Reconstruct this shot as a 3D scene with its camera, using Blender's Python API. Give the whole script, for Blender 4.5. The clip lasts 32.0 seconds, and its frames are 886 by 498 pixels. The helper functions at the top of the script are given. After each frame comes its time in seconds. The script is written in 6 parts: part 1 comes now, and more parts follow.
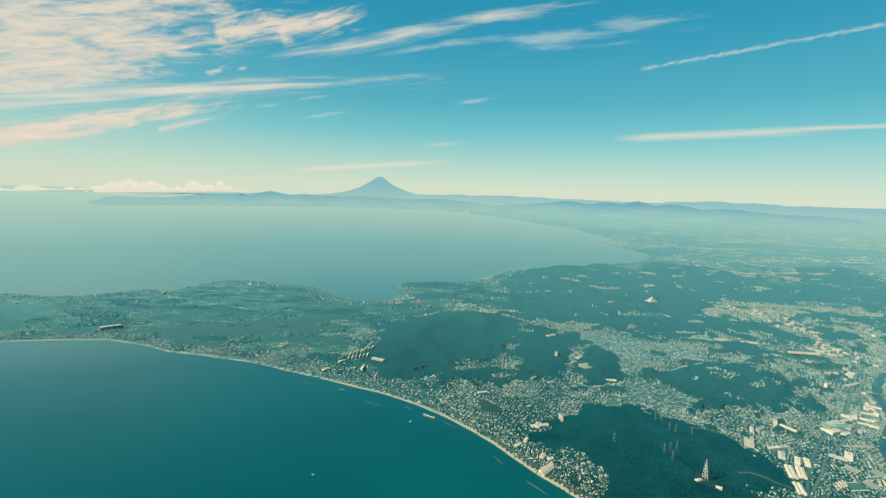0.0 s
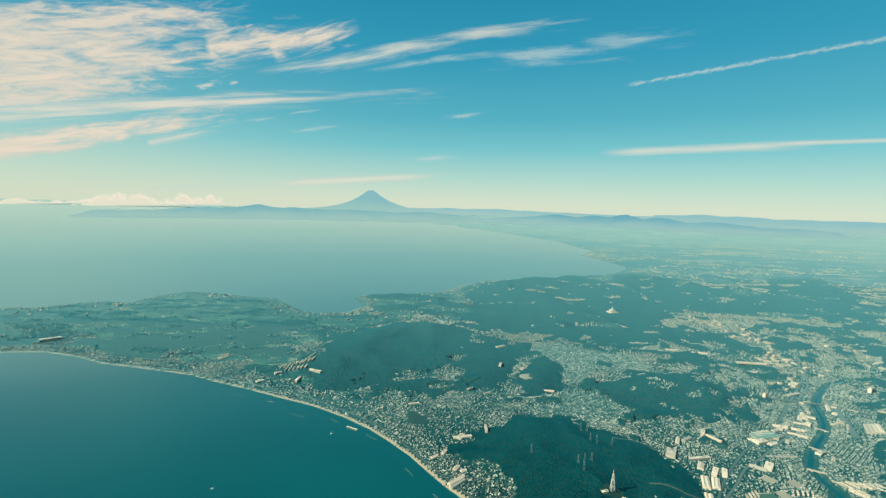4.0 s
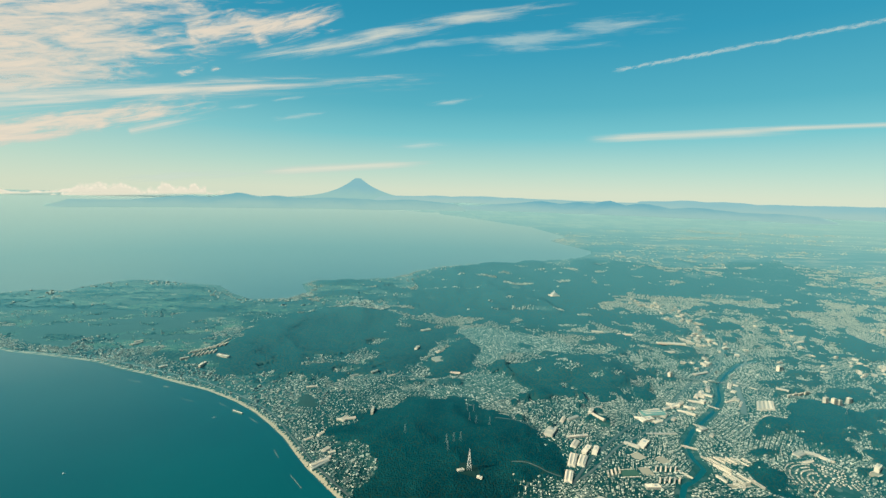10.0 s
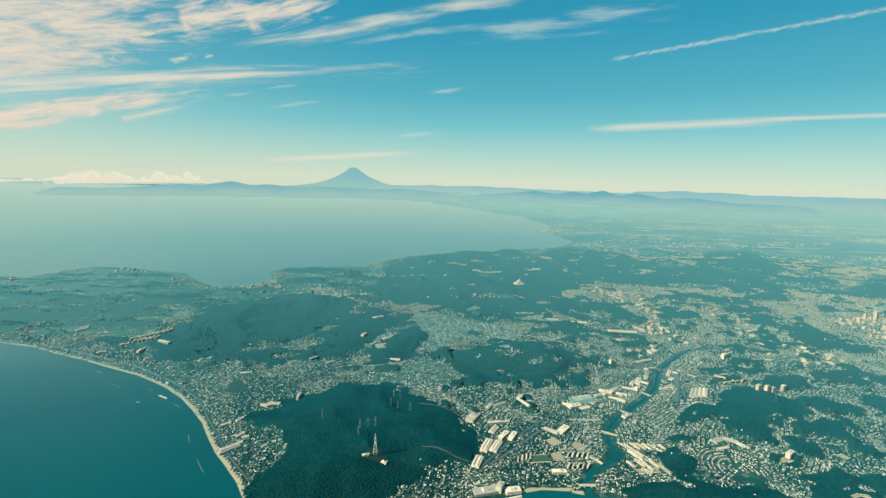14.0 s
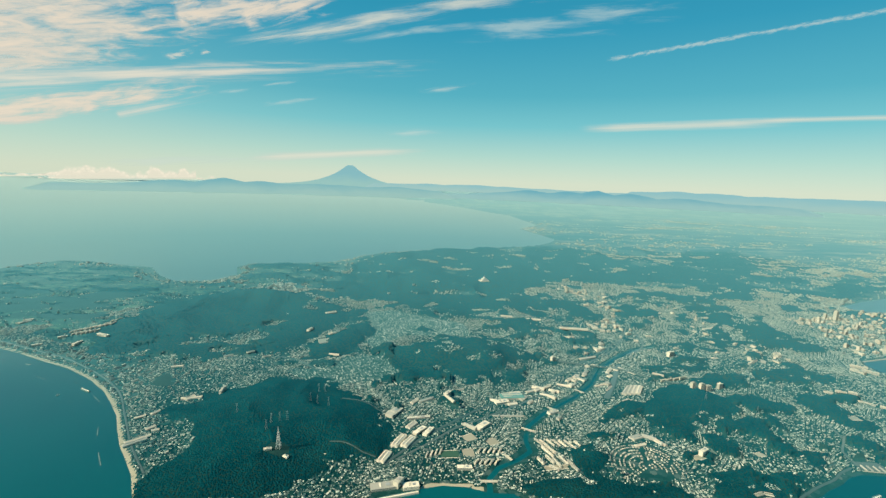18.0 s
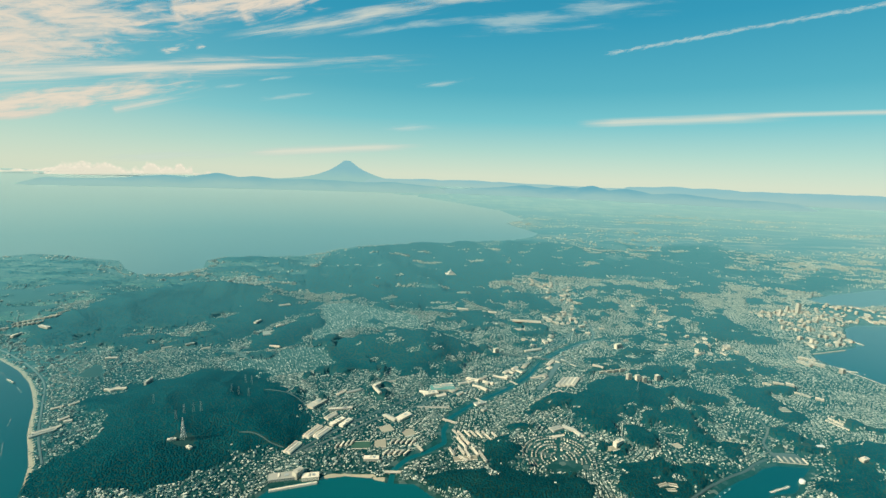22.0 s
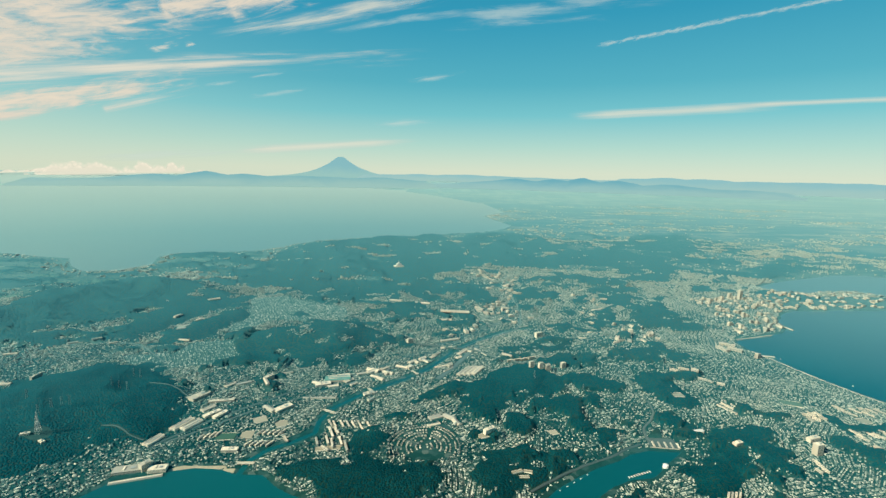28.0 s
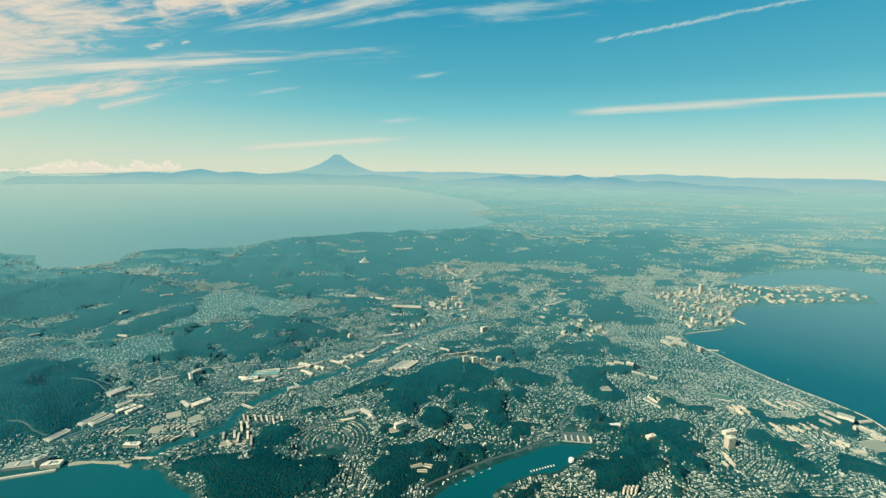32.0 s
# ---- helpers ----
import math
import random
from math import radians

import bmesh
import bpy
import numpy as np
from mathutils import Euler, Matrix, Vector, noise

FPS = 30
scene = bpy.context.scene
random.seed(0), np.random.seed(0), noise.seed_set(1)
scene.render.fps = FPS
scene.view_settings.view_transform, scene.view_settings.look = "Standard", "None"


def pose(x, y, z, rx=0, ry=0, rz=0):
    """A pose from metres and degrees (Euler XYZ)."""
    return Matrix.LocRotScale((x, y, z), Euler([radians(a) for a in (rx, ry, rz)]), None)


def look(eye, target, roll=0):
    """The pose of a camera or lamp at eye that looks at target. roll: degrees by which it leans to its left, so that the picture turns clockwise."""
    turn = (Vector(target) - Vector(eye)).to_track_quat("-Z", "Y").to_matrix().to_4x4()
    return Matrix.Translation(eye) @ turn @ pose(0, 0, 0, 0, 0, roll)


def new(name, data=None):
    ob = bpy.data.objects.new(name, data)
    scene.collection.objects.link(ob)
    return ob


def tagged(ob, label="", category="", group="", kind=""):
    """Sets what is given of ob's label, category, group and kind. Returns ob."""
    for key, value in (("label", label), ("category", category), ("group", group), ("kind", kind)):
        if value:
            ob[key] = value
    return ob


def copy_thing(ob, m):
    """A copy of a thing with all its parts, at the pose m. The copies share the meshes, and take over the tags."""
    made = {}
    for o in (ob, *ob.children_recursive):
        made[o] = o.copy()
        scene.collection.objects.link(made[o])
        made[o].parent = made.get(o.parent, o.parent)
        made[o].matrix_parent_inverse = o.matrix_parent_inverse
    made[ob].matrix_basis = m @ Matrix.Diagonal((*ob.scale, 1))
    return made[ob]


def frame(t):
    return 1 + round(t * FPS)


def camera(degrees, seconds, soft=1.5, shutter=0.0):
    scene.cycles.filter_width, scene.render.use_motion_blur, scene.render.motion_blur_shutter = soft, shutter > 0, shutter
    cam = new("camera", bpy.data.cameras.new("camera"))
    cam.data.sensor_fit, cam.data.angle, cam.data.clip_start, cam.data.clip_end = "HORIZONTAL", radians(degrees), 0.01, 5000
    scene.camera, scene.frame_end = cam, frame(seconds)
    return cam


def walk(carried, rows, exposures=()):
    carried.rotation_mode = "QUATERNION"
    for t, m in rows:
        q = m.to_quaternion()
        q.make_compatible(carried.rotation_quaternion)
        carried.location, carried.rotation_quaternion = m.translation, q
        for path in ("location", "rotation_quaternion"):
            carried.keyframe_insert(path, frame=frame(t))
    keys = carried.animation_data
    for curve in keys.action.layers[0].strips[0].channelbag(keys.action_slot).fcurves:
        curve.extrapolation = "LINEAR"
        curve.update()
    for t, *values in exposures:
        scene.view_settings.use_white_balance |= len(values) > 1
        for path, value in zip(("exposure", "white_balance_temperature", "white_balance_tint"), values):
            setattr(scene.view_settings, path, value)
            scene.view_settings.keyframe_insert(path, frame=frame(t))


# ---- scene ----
cam = camera(87.47, 32.0, soft=1.45)
ROWS = [
    (0.0, 0.00, 0.00, 100.00, -0.00, -7.31, -1.85),
    (0.5, 3.88, 0.15, 99.82, -0.10, -7.11, -1.87),
    (1.0, 7.75, 0.30, 99.65, -0.19, -6.90, -1.88),
    (1.5, 11.62, 0.45, 99.47, -0.27, -6.39, -1.88),
    (2.0, 15.50, 0.60, 99.30, -0.35, -5.88, -1.88),
    (2.5, 19.37, 0.74, 99.12, -0.42, -5.44, -1.89),
    (3.0, 23.24, 0.89, 98.94, -0.49, -5.33, -1.89),
    (3.5, 27.11, 1.03, 98.77, -0.59, -5.40, -1.89),
    (5.5, 42.57, 1.60, 98.06, -1.00, -6.24, -1.86),
    (6.0, 46.43, 1.74, 97.88, -1.11, -6.24, -1.86),
    (6.5, 50.29, 1.88, 97.70, -1.23, -6.24, -1.78),
    (7.0, 54.15, 2.02, 97.53, -1.36, -6.24, -1.71),
    (7.5, 58.01, 2.15, 97.35, -1.41, -6.21, -1.65),
    (8.0, 61.87, 2.29, 97.17, -1.45, -6.32, -1.60),
    (8.5, 65.72, 2.42, 96.99, -1.50, -6.55, -1.57),
    (9.0, 69.58, 2.56, 96.82, -1.54, -6.78, -1.54),
    (9.5, 73.43, 2.69, 96.64, -1.60, -6.95, -1.53),
    (10.0, 77.28, 2.82, 96.46, -1.65, -7.06, -1.53),
    (10.5, 81.14, 2.95, 96.28, -1.68, -7.16, -1.53),
    (11.0, 84.99, 3.08, 96.10, -1.72, -7.33, -1.53),
    (11.5, 88.83, 3.21, 95.92, -1.73, -7.41, -1.54),
    (12.0, 92.68, 3.34, 95.74, -1.75, -7.61, -1.55),
    (12.5, 96.53, 3.47, 95.57, -1.75, -7.92, -1.59),
    (13.0, 100.37, 3.59, 95.39, -1.75, -8.15, -1.63),
    (13.5, 104.21, 3.72, 95.21, -1.76, -8.42, -1.68),
    (14.0, 108.06, 3.84, 95.03, -1.76, -8.29, -1.73),
    (14.5, 111.90, 3.96, 94.85, -1.78, -8.15, -1.81),
    (16.5, 127.25, 4.45, 94.13, -1.83, -8.16, -2.11),
    (17.0, 131.08, 4.56, 93.95, -1.84, -8.16, -2.19),
    (17.5, 134.92, 4.68, 93.77, -1.82, -8.26, -2.21),
    (18.0, 138.75, 4.80, 93.59, -1.79, -8.42, -2.23),
    (18.5, 142.58, 4.91, 93.41, -1.77, -8.55, -2.26),
    (19.0, 146.41, 5.03, 93.23, -1.75, -8.60, -2.28),
    (19.5, 150.24, 5.14, 93.04, -1.74, -8.43, -2.29),
    (20.0, 154.06, 5.25, 92.86, -1.73, -8.33, -2.31),
    (20.5, 157.89, 5.36, 92.68, -1.73, -8.28, -2.30),
    (21.0, 161.71, 5.47, 92.50, -1.73, -8.38, -2.29),
    (21.5, 165.54, 5.58, 92.32, -1.73, -8.70, -2.25),
    (22.0, 169.36, 5.69, 92.14, -1.73, -8.96, -2.20),
    (22.5, 173.18, 5.80, 91.96, -1.74, -9.30, -2.14),
    (23.0, 177.00, 5.90, 91.77, -1.76, -9.37, -2.07),
    (23.5, 180.82, 6.01, 91.59, -1.77, -9.50, -2.01),
    (24.0, 184.63, 6.11, 91.41, -1.78, -9.49, -1.95),
    (24.5, 188.45, 6.22, 91.23, -1.79, -9.51, -1.90),
    (25.0, 192.26, 6.32, 91.05, -1.80, -9.52, -1.85),
    (25.5, 196.08, 6.42, 90.86, -1.82, -9.52, -1.76),
    (27.5, 211.32, 6.82, 90.13, -1.89, -9.41, -1.41),
    (28.0, 215.12, 6.91, 89.95, -1.91, -9.54, -1.32),
    (28.5, 218.93, 7.01, 89.76, -1.88, -9.63, -1.29),
    (29.0, 222.73, 7.10, 89.58, -1.85, -9.78, -1.26),
    (29.5, 226.54, 7.19, 89.40, -1.86, -9.82, -1.23),
    (30.0, 230.34, 7.29, 89.21, -1.86, -9.87, -1.20),
    (30.5, 234.14, 7.38, 89.03, -1.88, -9.90, -1.18),
    (31.0, 237.94, 7.47, 88.85, -1.89, -9.80, -1.15),
    (31.5, 241.73, 7.56, 88.66, -1.90, -9.83, -1.13),
    (32.0, 245.53, 7.65, 88.48, -1.91, -9.85, -1.10),
]
walk(cam, [(t, pose(x, y, z, 90 + pitch, roll, yaw)) for t, x, y, z, yaw, pitch, roll in ROWS])

# ---- world, sun ----
scene.view_settings.exposure = 0.0
SUN_AZ, SUN_EL = radians(-116), radians(36)
TO_SUN = Vector((math.sin(SUN_AZ) * math.cos(SUN_EL), math.cos(SUN_AZ) * math.cos(SUN_EL), math.sin(SUN_EL)))
sun = new("sun", bpy.data.lights.new("sun", "SUN"))
sun.data.energy, sun.data.angle, sun.data.color = 7.7, radians(0.6), (0.92, 0.80, 0.55)
sun.matrix_world = look((0, 0, 900), Vector((0, 0, 900)) - TO_SUN)


class Nodes:
    """A small helper to write node trees line by line."""

    def __init__(self, tree):
        self.tree = tree
        tree.nodes.clear()

    def add(self, kind, inputs=(), **props):
        node = self.tree.nodes.new(kind)
        if "sky_type" in props:
            node.sky_type = props["sky_type"]
        if "operation" in props:
            node.operation = props["operation"]
        if "use_clamp" in props:
            node.use_clamp = props["use_clamp"]
        if "data_type" in props:
            node.data_type = props["data_type"]
        if "sun_disc" in props:
            node.sun_disc = props["sun_disc"]
        if "sun_elevation" in props:
            node.sun_elevation = props["sun_elevation"]
        if "sun_rotation" in props:
            node.sun_rotation = props["sun_rotation"]
        if "altitude" in props:
            node.altitude = props["altitude"]
        if "air_density" in props:
            node.air_density = props["air_density"]
        if "dust_density" in props:
            node.dust_density = props["dust_density"]
        if "feature" in props:
            node.feature = props["feature"]
        if "distance" in props:
            node.distance = props["distance"]
        if "attribute_name" in props:
            node.attribute_name = props["attribute_name"]
        if "uv_map" in props:
            node.uv_map = props["uv_map"]
        if "clamp" in props:
            node.clamp = props["clamp"]
        if "interpolation_type" in props:
            node.interpolation_type = props["interpolation_type"]
        for key, value in (inputs.items() if isinstance(inputs, dict) else enumerate(inputs)):
            if value is None:
                continue
            if isinstance(value, bpy.types.NodeSocket):
                self.tree.links.new(value, node.inputs[key])
            else:
                node.inputs[key].default_value = value
        return node

    def math(self, op, a, b=None, c=None, clamp=False):
        return self.add("ShaderNodeMath", [a, b, c], operation=op, use_clamp=clamp).outputs[0]

    def mix(self, fac, a, b):
        n = self.add("ShaderNodeMix", data_type="RGBA")
        for i, v in ((0, fac), (6, a), (7, b)):
            if isinstance(v, bpy.types.NodeSocket):
                self.tree.links.new(v, n.inputs[i])
            else:
                n.inputs[i].default_value = v
        return n.outputs[2]

    def ramp(self, fac, stops, mode="LINEAR"):
        n = self.add("ShaderNodeValToRGB", [fac])
        n.color_ramp.interpolation = mode
        els = n.color_ramp.elements
        while len(els) < len(stops):
            els.new(0.5)
        for e, (p, c) in zip(els, stops):
            e.position, e.color = p, (c if len(c) == 4 else (*c, 1))
        return n.outputs[0]

    def span(self, v, a, b, c=0.0, d=1.0):
        return self.add("ShaderNodeMapRange", [v, a, b, c, d], clamp=True).outputs[0]

    def noise(self, vec, scale, detail=4, rough=0.55, lac=2.0, dist=0.0):
        return self.add("ShaderNodeTexNoise", {"Vector": vec, "Scale": scale, "Detail": detail, "Roughness": rough, "Lacunarity": lac, "Distortion": dist}).outputs[0]


def rgb(r, g, b):
    return (r, g, b, 1)


world = bpy.data.worlds.new("sky")
scene.world = world
world.use_nodes = True
n = Nodes(world.node_tree)
way = n.add("ShaderNodeTexCoord").outputs["Generated"]
up = n.add("ShaderNodeSeparateXYZ", [way]).outputs[2]
air = n.add("ShaderNodeTexSky", sky_type="NISHITA", sun_disc=False, sun_elevation=SUN_EL, sun_rotation=SUN_AZ, altitude=1500, air_density=1.0, dust_density=2.0).outputs[0]
height = n.span(up, -0.03, 1.0)
sky = n.ramp(height, [(0.0, (0.72, 0.72, 0.56)), (0.03, (0.71, 0.72, 0.56)), (0.082, (0.44, 0.64, 0.55)), (0.141, (0.18, 0.52, 0.545)),
                      (0.198, (0.085, 0.41, 0.49)), (0.313, (0.026, 0.305, 0.445)), (0.416, (0.014, 0.25, 0.39)), (1.0, (0.005, 0.14, 0.22))])
toward = n.add("ShaderNodeVectorMath", [way, tuple(Vector((-0.97, 0.24, 0.05)).normalized())], operation="DOT_PRODUCT").outputs["Value"]
low = n.span(up, 0.34, 0.0)
glow = n.math("MULTIPLY", n.math("POWER", n.math("MAXIMUM", toward, 0.0), 3.0), n.math("MULTIPLY", low, 0.62))
sky = n.mix(glow, sky, rgb(0.62, 0.64, 0.48))
sky = n.add("ShaderNodeVectorMath", [sky, (0.90, 0.97, 0.975)], operation="MULTIPLY").outputs[0]
air = n.add("ShaderNodeVectorMath", [air, (0.008, 0.011, 0.012)], operation="MULTIPLY").outputs[0]
both = n.add("ShaderNodeVectorMath", [sky, air], operation="ADD").outputs[0]
n.add("ShaderNodeOutputWorld", [n.add("ShaderNodeBackground", [both, 1.0]).outputs[0]])


# ---- materials ----
def material(name):
    m = bpy.data.materials.new(name)
    m.use_nodes = True
    return m, Nodes(m.node_tree)


# tints of the haze painted over leaves, masonry and open ground: seen from above, and at grazing sight
LEAF_HAZE = ((0.005, 0.31, 0.44, 1), (0.120, 0.385, 0.465, 1))
MASONRY_HAZE = ((0.04, 0.46, 0.58, 1), (0.53, 0.71, 0.71, 1))
GROUND_HAZE = ((0.03, 0.41, 0.53, 1), (0.205, 0.43, 0.475, 1))
PALE_HAZE = (0.50, 0.62, 0.62, 1)


def finish(k, color, rough=0.8, bump=None, power=0.3, distance=0.05, sheen=4.0, metal=0.0, most=0.96, mirror=False, far=False, shine=0.2, tint=GROUND_HAZE, pale=None, reach=(0.34, 0.86), leafy=None):
    """Dull or mirror surface with aerial haze painted on as sheen, growing at grazing sight."""
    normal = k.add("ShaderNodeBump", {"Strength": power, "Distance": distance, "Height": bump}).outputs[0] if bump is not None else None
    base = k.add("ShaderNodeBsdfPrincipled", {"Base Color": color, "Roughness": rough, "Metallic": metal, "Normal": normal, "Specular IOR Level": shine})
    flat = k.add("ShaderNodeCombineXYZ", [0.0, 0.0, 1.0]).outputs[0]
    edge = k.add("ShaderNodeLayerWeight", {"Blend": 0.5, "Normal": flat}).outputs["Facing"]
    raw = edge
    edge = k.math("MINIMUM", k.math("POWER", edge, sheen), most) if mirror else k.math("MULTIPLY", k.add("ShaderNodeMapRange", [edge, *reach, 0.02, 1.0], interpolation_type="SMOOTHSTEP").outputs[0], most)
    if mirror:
        gloss_haze = k.add("ShaderNodeBsdfGlossy", {"Color": rgb(0.56, 0.96, 0.92), "Roughness": 0.3})
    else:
        # tinted sheen stands in for the hazy air before the surface
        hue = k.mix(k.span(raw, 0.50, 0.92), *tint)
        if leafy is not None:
            hue = k.mix(leafy, hue, LEAF_HAZE[1])
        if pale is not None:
            hue = k.mix(pale, hue, PALE_HAZE)
        gloss_haze = k.add("ShaderNodeBsdfSheen", {"Color": hue, "Roughness": 1.0, "Normal": flat})
    both = k.add("ShaderNodeMixShader", [edge, base.outputs[0], gloss_haze.outputs[0]])
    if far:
        # thicker, paler haze over far sea and plain, painted as a second sheen
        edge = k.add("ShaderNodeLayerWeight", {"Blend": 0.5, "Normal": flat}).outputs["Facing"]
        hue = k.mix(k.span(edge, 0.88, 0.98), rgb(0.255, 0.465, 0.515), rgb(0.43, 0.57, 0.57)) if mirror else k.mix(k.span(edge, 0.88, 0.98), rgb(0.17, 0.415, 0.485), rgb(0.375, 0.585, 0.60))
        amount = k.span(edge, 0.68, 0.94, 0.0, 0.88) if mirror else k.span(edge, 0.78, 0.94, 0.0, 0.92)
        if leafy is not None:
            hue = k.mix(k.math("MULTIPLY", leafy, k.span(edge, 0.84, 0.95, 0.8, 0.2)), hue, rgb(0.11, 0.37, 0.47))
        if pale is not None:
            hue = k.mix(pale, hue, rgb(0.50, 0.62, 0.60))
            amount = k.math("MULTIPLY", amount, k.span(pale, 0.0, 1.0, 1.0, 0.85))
        gloss_haze = k.add("ShaderNodeBsdfSheen", {"Color": hue, "Roughness": 1.0, "Normal": flat})
        both = k.add("ShaderNodeMixShader", [amount, both.outputs[0], gloss_haze.outputs[0]])
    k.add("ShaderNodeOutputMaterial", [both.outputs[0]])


HAZE_POWER = 2.2


def make_water():
    m, k = material("sea_water")
    p = k.add("ShaderNodeNewGeometry").outputs["Position"]
    swell = k.math("ADD", k.noise(p, 0.9, 5), k.math("MULTIPLY", k.noise(p, 0.05, 3), 2.0))
    patch = k.noise(p, 0.012, 4)
    color = k.ramp(patch, [(0.3, (0.0004, 0.070, 0.087)), (0.7, (0.0010, 0.090, 0.104))])
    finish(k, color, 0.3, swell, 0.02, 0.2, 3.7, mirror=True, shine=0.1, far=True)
    return m


def make_ground():
    m, k = material("land_cover")
    p = k.add("ShaderNodeNewGeometry").outputs["Position"]

    def layer(name):
        return k.add("ShaderNodeAttribute", attribute_name=name).outputs["Fac"]

    fray = k.math("MULTIPLY", k.math("SUBTRACT", k.noise(p, 0.35, 4), 0.5), 0.9)
    # built-up ground: asphalt, gravel yards, small gardens
    cells = k.add("ShaderNodeTexVoronoi", {"Vector": p, "Scale": 0.55}, feature="F1").outputs["Color"]
    tone = k.add("ShaderNodeSeparateColor", [cells]).outputs[0]
    town = k.ramp(tone, [(0.0, (0.006, 0.034, 0.028)), (0.5, (0.012, 0.048, 0.042)), (0.85, (0.03, 0.07, 0.066)), (1.0, (0.13, 0.16, 0.14))])
    # fields: parcels of green and bare soil
    turned = k.add("ShaderNodeMapping", {"Vector": p, "Rotation": (0, 0, 0.4), "Scale": (0.13, 0.30, 1)}).outputs[0]
    parcel = k.add("ShaderNodeTexVoronoi", {"Vector": turned, "Scale": 1.0, "Randomness": 0.85}, feature="F1", distance="CHEBYCHEV").outputs["Color"]
    pick = k.add("ShaderNodeSeparateColor", [parcel]).outputs[1]
    field = k.ramp(pick, [(0.0, (0.012, 0.055, 0.032)), (0.45, (0.03, 0.10, 0.05)), (0.7, (0.065, 0.15, 0.075)), (0.88, (0.14, 0.20, 0.11)), (1.0, (0.34, 0.32, 0.23))])
    hedge = k.span(k.noise(k.add("ShaderNodeMapping", {"Vector": p, "Scale": (0.5, 1.2, 1)}).outputs[0], 0.09, 5, 0.66), 0.46, 0.52)
    field = k.mix(hedge, field, rgb(0.008, 0.032, 0.022))
    # woods
    leaf = k.noise(p, 1.1, 5, 0.7)
    wood = k.ramp(leaf, [(0.3, (0.003, 0.018, 0.014)), (0.6, (0.008, 0.034, 0.024)), (0.8, (0.02, 0.055, 0.034))])
    sand = k.mix(k.noise(p, 2.5, 3), rgb(0.30, 0.27, 0.20), rgb(0.46, 0.40, 0.29))
    color = k.mix(k.span(k.math("ADD", layer("fields"), fray), 0.4, 0.6), town, field)
    color = k.mix(k.span(k.math("ADD", layer("woods"), fray), 0.42, 0.58), color, wood)
    color = k.mix(k.span(k.math("ADD", layer("beach"), k.math("MULTIPLY", fray, 0.4)), 0.45, 0.55), color, sand)
    bump = k.math("ADD", k.math("MULTIPLY", leaf, layer("woods")), k.math("MULTIPLY", k.noise(p, 4, 3), 0.2))
    # pale belts of towns and bare fields on the plain farther inland
    wide = k.add("ShaderNodeMapping", {"Vector": p, "Scale": (0.35, 1.0, 1)}).outputs[0]
    belt = k.math("MULTIPLY", k.span(k.noise(wide, 0.006, 3, 0.5), 0.45, 0.58), k.span(k.noise(wide, 0.035, 5, 0.7), 0.49, 0.60, 0.0, 0.42))
    belt = k.math("MULTIPLY", belt, k.span(k.add("ShaderNodeSeparateXYZ", [p]).outputs[1], 520.0, 720.0))
    belt = k.math("MULTIPLY", belt, k.span(k.add("ShaderNodeSeparateXYZ", [p]).outputs[1], 2600.0, 1300.0))
    color = k.mix(belt, color, rgb(0.46, 0.42, 0.33))
    finish(k, color, 0.9, bump, 0.8, 0.5, HAZE_POWER, shine=0.03, far=True, most=0.72, pale=belt, reach=(0.31, 0.91), leafy=layer("woods"))
    return m


def plain(name, stops, rough=0.8, scale=3.0, random_by="island", sheen=None, metal=0.0, bump_power=0.2, shine=0.2, tint=MASONRY_HAZE, most=0.76, reach=(0.31, 0.90), stands=0.0):
    """A material whose tone is drawn from a ramp by chance, piece by piece, with grain."""
    m, k = material(name)
    p = k.add("ShaderNodeNewGeometry")
    chance = p.outputs["Random Per Island"] if random_by == "island" else k.add("ShaderNodeObjectInfo").outputs["Random"]
    grain = k.noise(p.outputs["Position"], scale, 4)
    pos = k.math("ADD", k.math("MULTIPLY", chance, 0.9 - stands), k.math("MULTIPLY", grain, 0.1))
    if stands:
        pos = k.math("ADD", pos, k.math("MULTIPLY", k.span(k.noise(p.outputs["Position"], 0.11, 5, 0.62), 0.36, 0.68), stands))
    finish(k, k.ramp(pos, stops), rough, grain, bump_power, 0.05, HAZE_POWER if sheen is None else sheen, metal, shine=shine, tint=tint, most=most, reach=reach)
    return m


SEA = make_water()
LAND = make_ground()
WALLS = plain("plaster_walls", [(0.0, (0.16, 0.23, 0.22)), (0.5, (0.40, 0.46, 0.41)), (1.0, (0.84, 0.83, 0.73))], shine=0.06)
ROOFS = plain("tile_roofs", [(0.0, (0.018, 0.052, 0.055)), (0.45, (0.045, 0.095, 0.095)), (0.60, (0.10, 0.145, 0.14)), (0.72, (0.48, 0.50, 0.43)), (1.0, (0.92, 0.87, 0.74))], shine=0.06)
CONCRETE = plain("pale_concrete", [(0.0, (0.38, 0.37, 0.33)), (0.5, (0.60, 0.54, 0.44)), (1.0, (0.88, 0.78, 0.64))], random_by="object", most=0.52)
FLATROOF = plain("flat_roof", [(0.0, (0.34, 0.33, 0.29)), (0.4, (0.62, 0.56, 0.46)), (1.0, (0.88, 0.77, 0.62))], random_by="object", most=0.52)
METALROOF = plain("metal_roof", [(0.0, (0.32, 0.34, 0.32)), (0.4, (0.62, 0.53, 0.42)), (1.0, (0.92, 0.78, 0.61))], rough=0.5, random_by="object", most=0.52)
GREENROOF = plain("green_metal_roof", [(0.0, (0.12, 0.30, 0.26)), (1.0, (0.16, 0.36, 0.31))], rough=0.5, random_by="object")
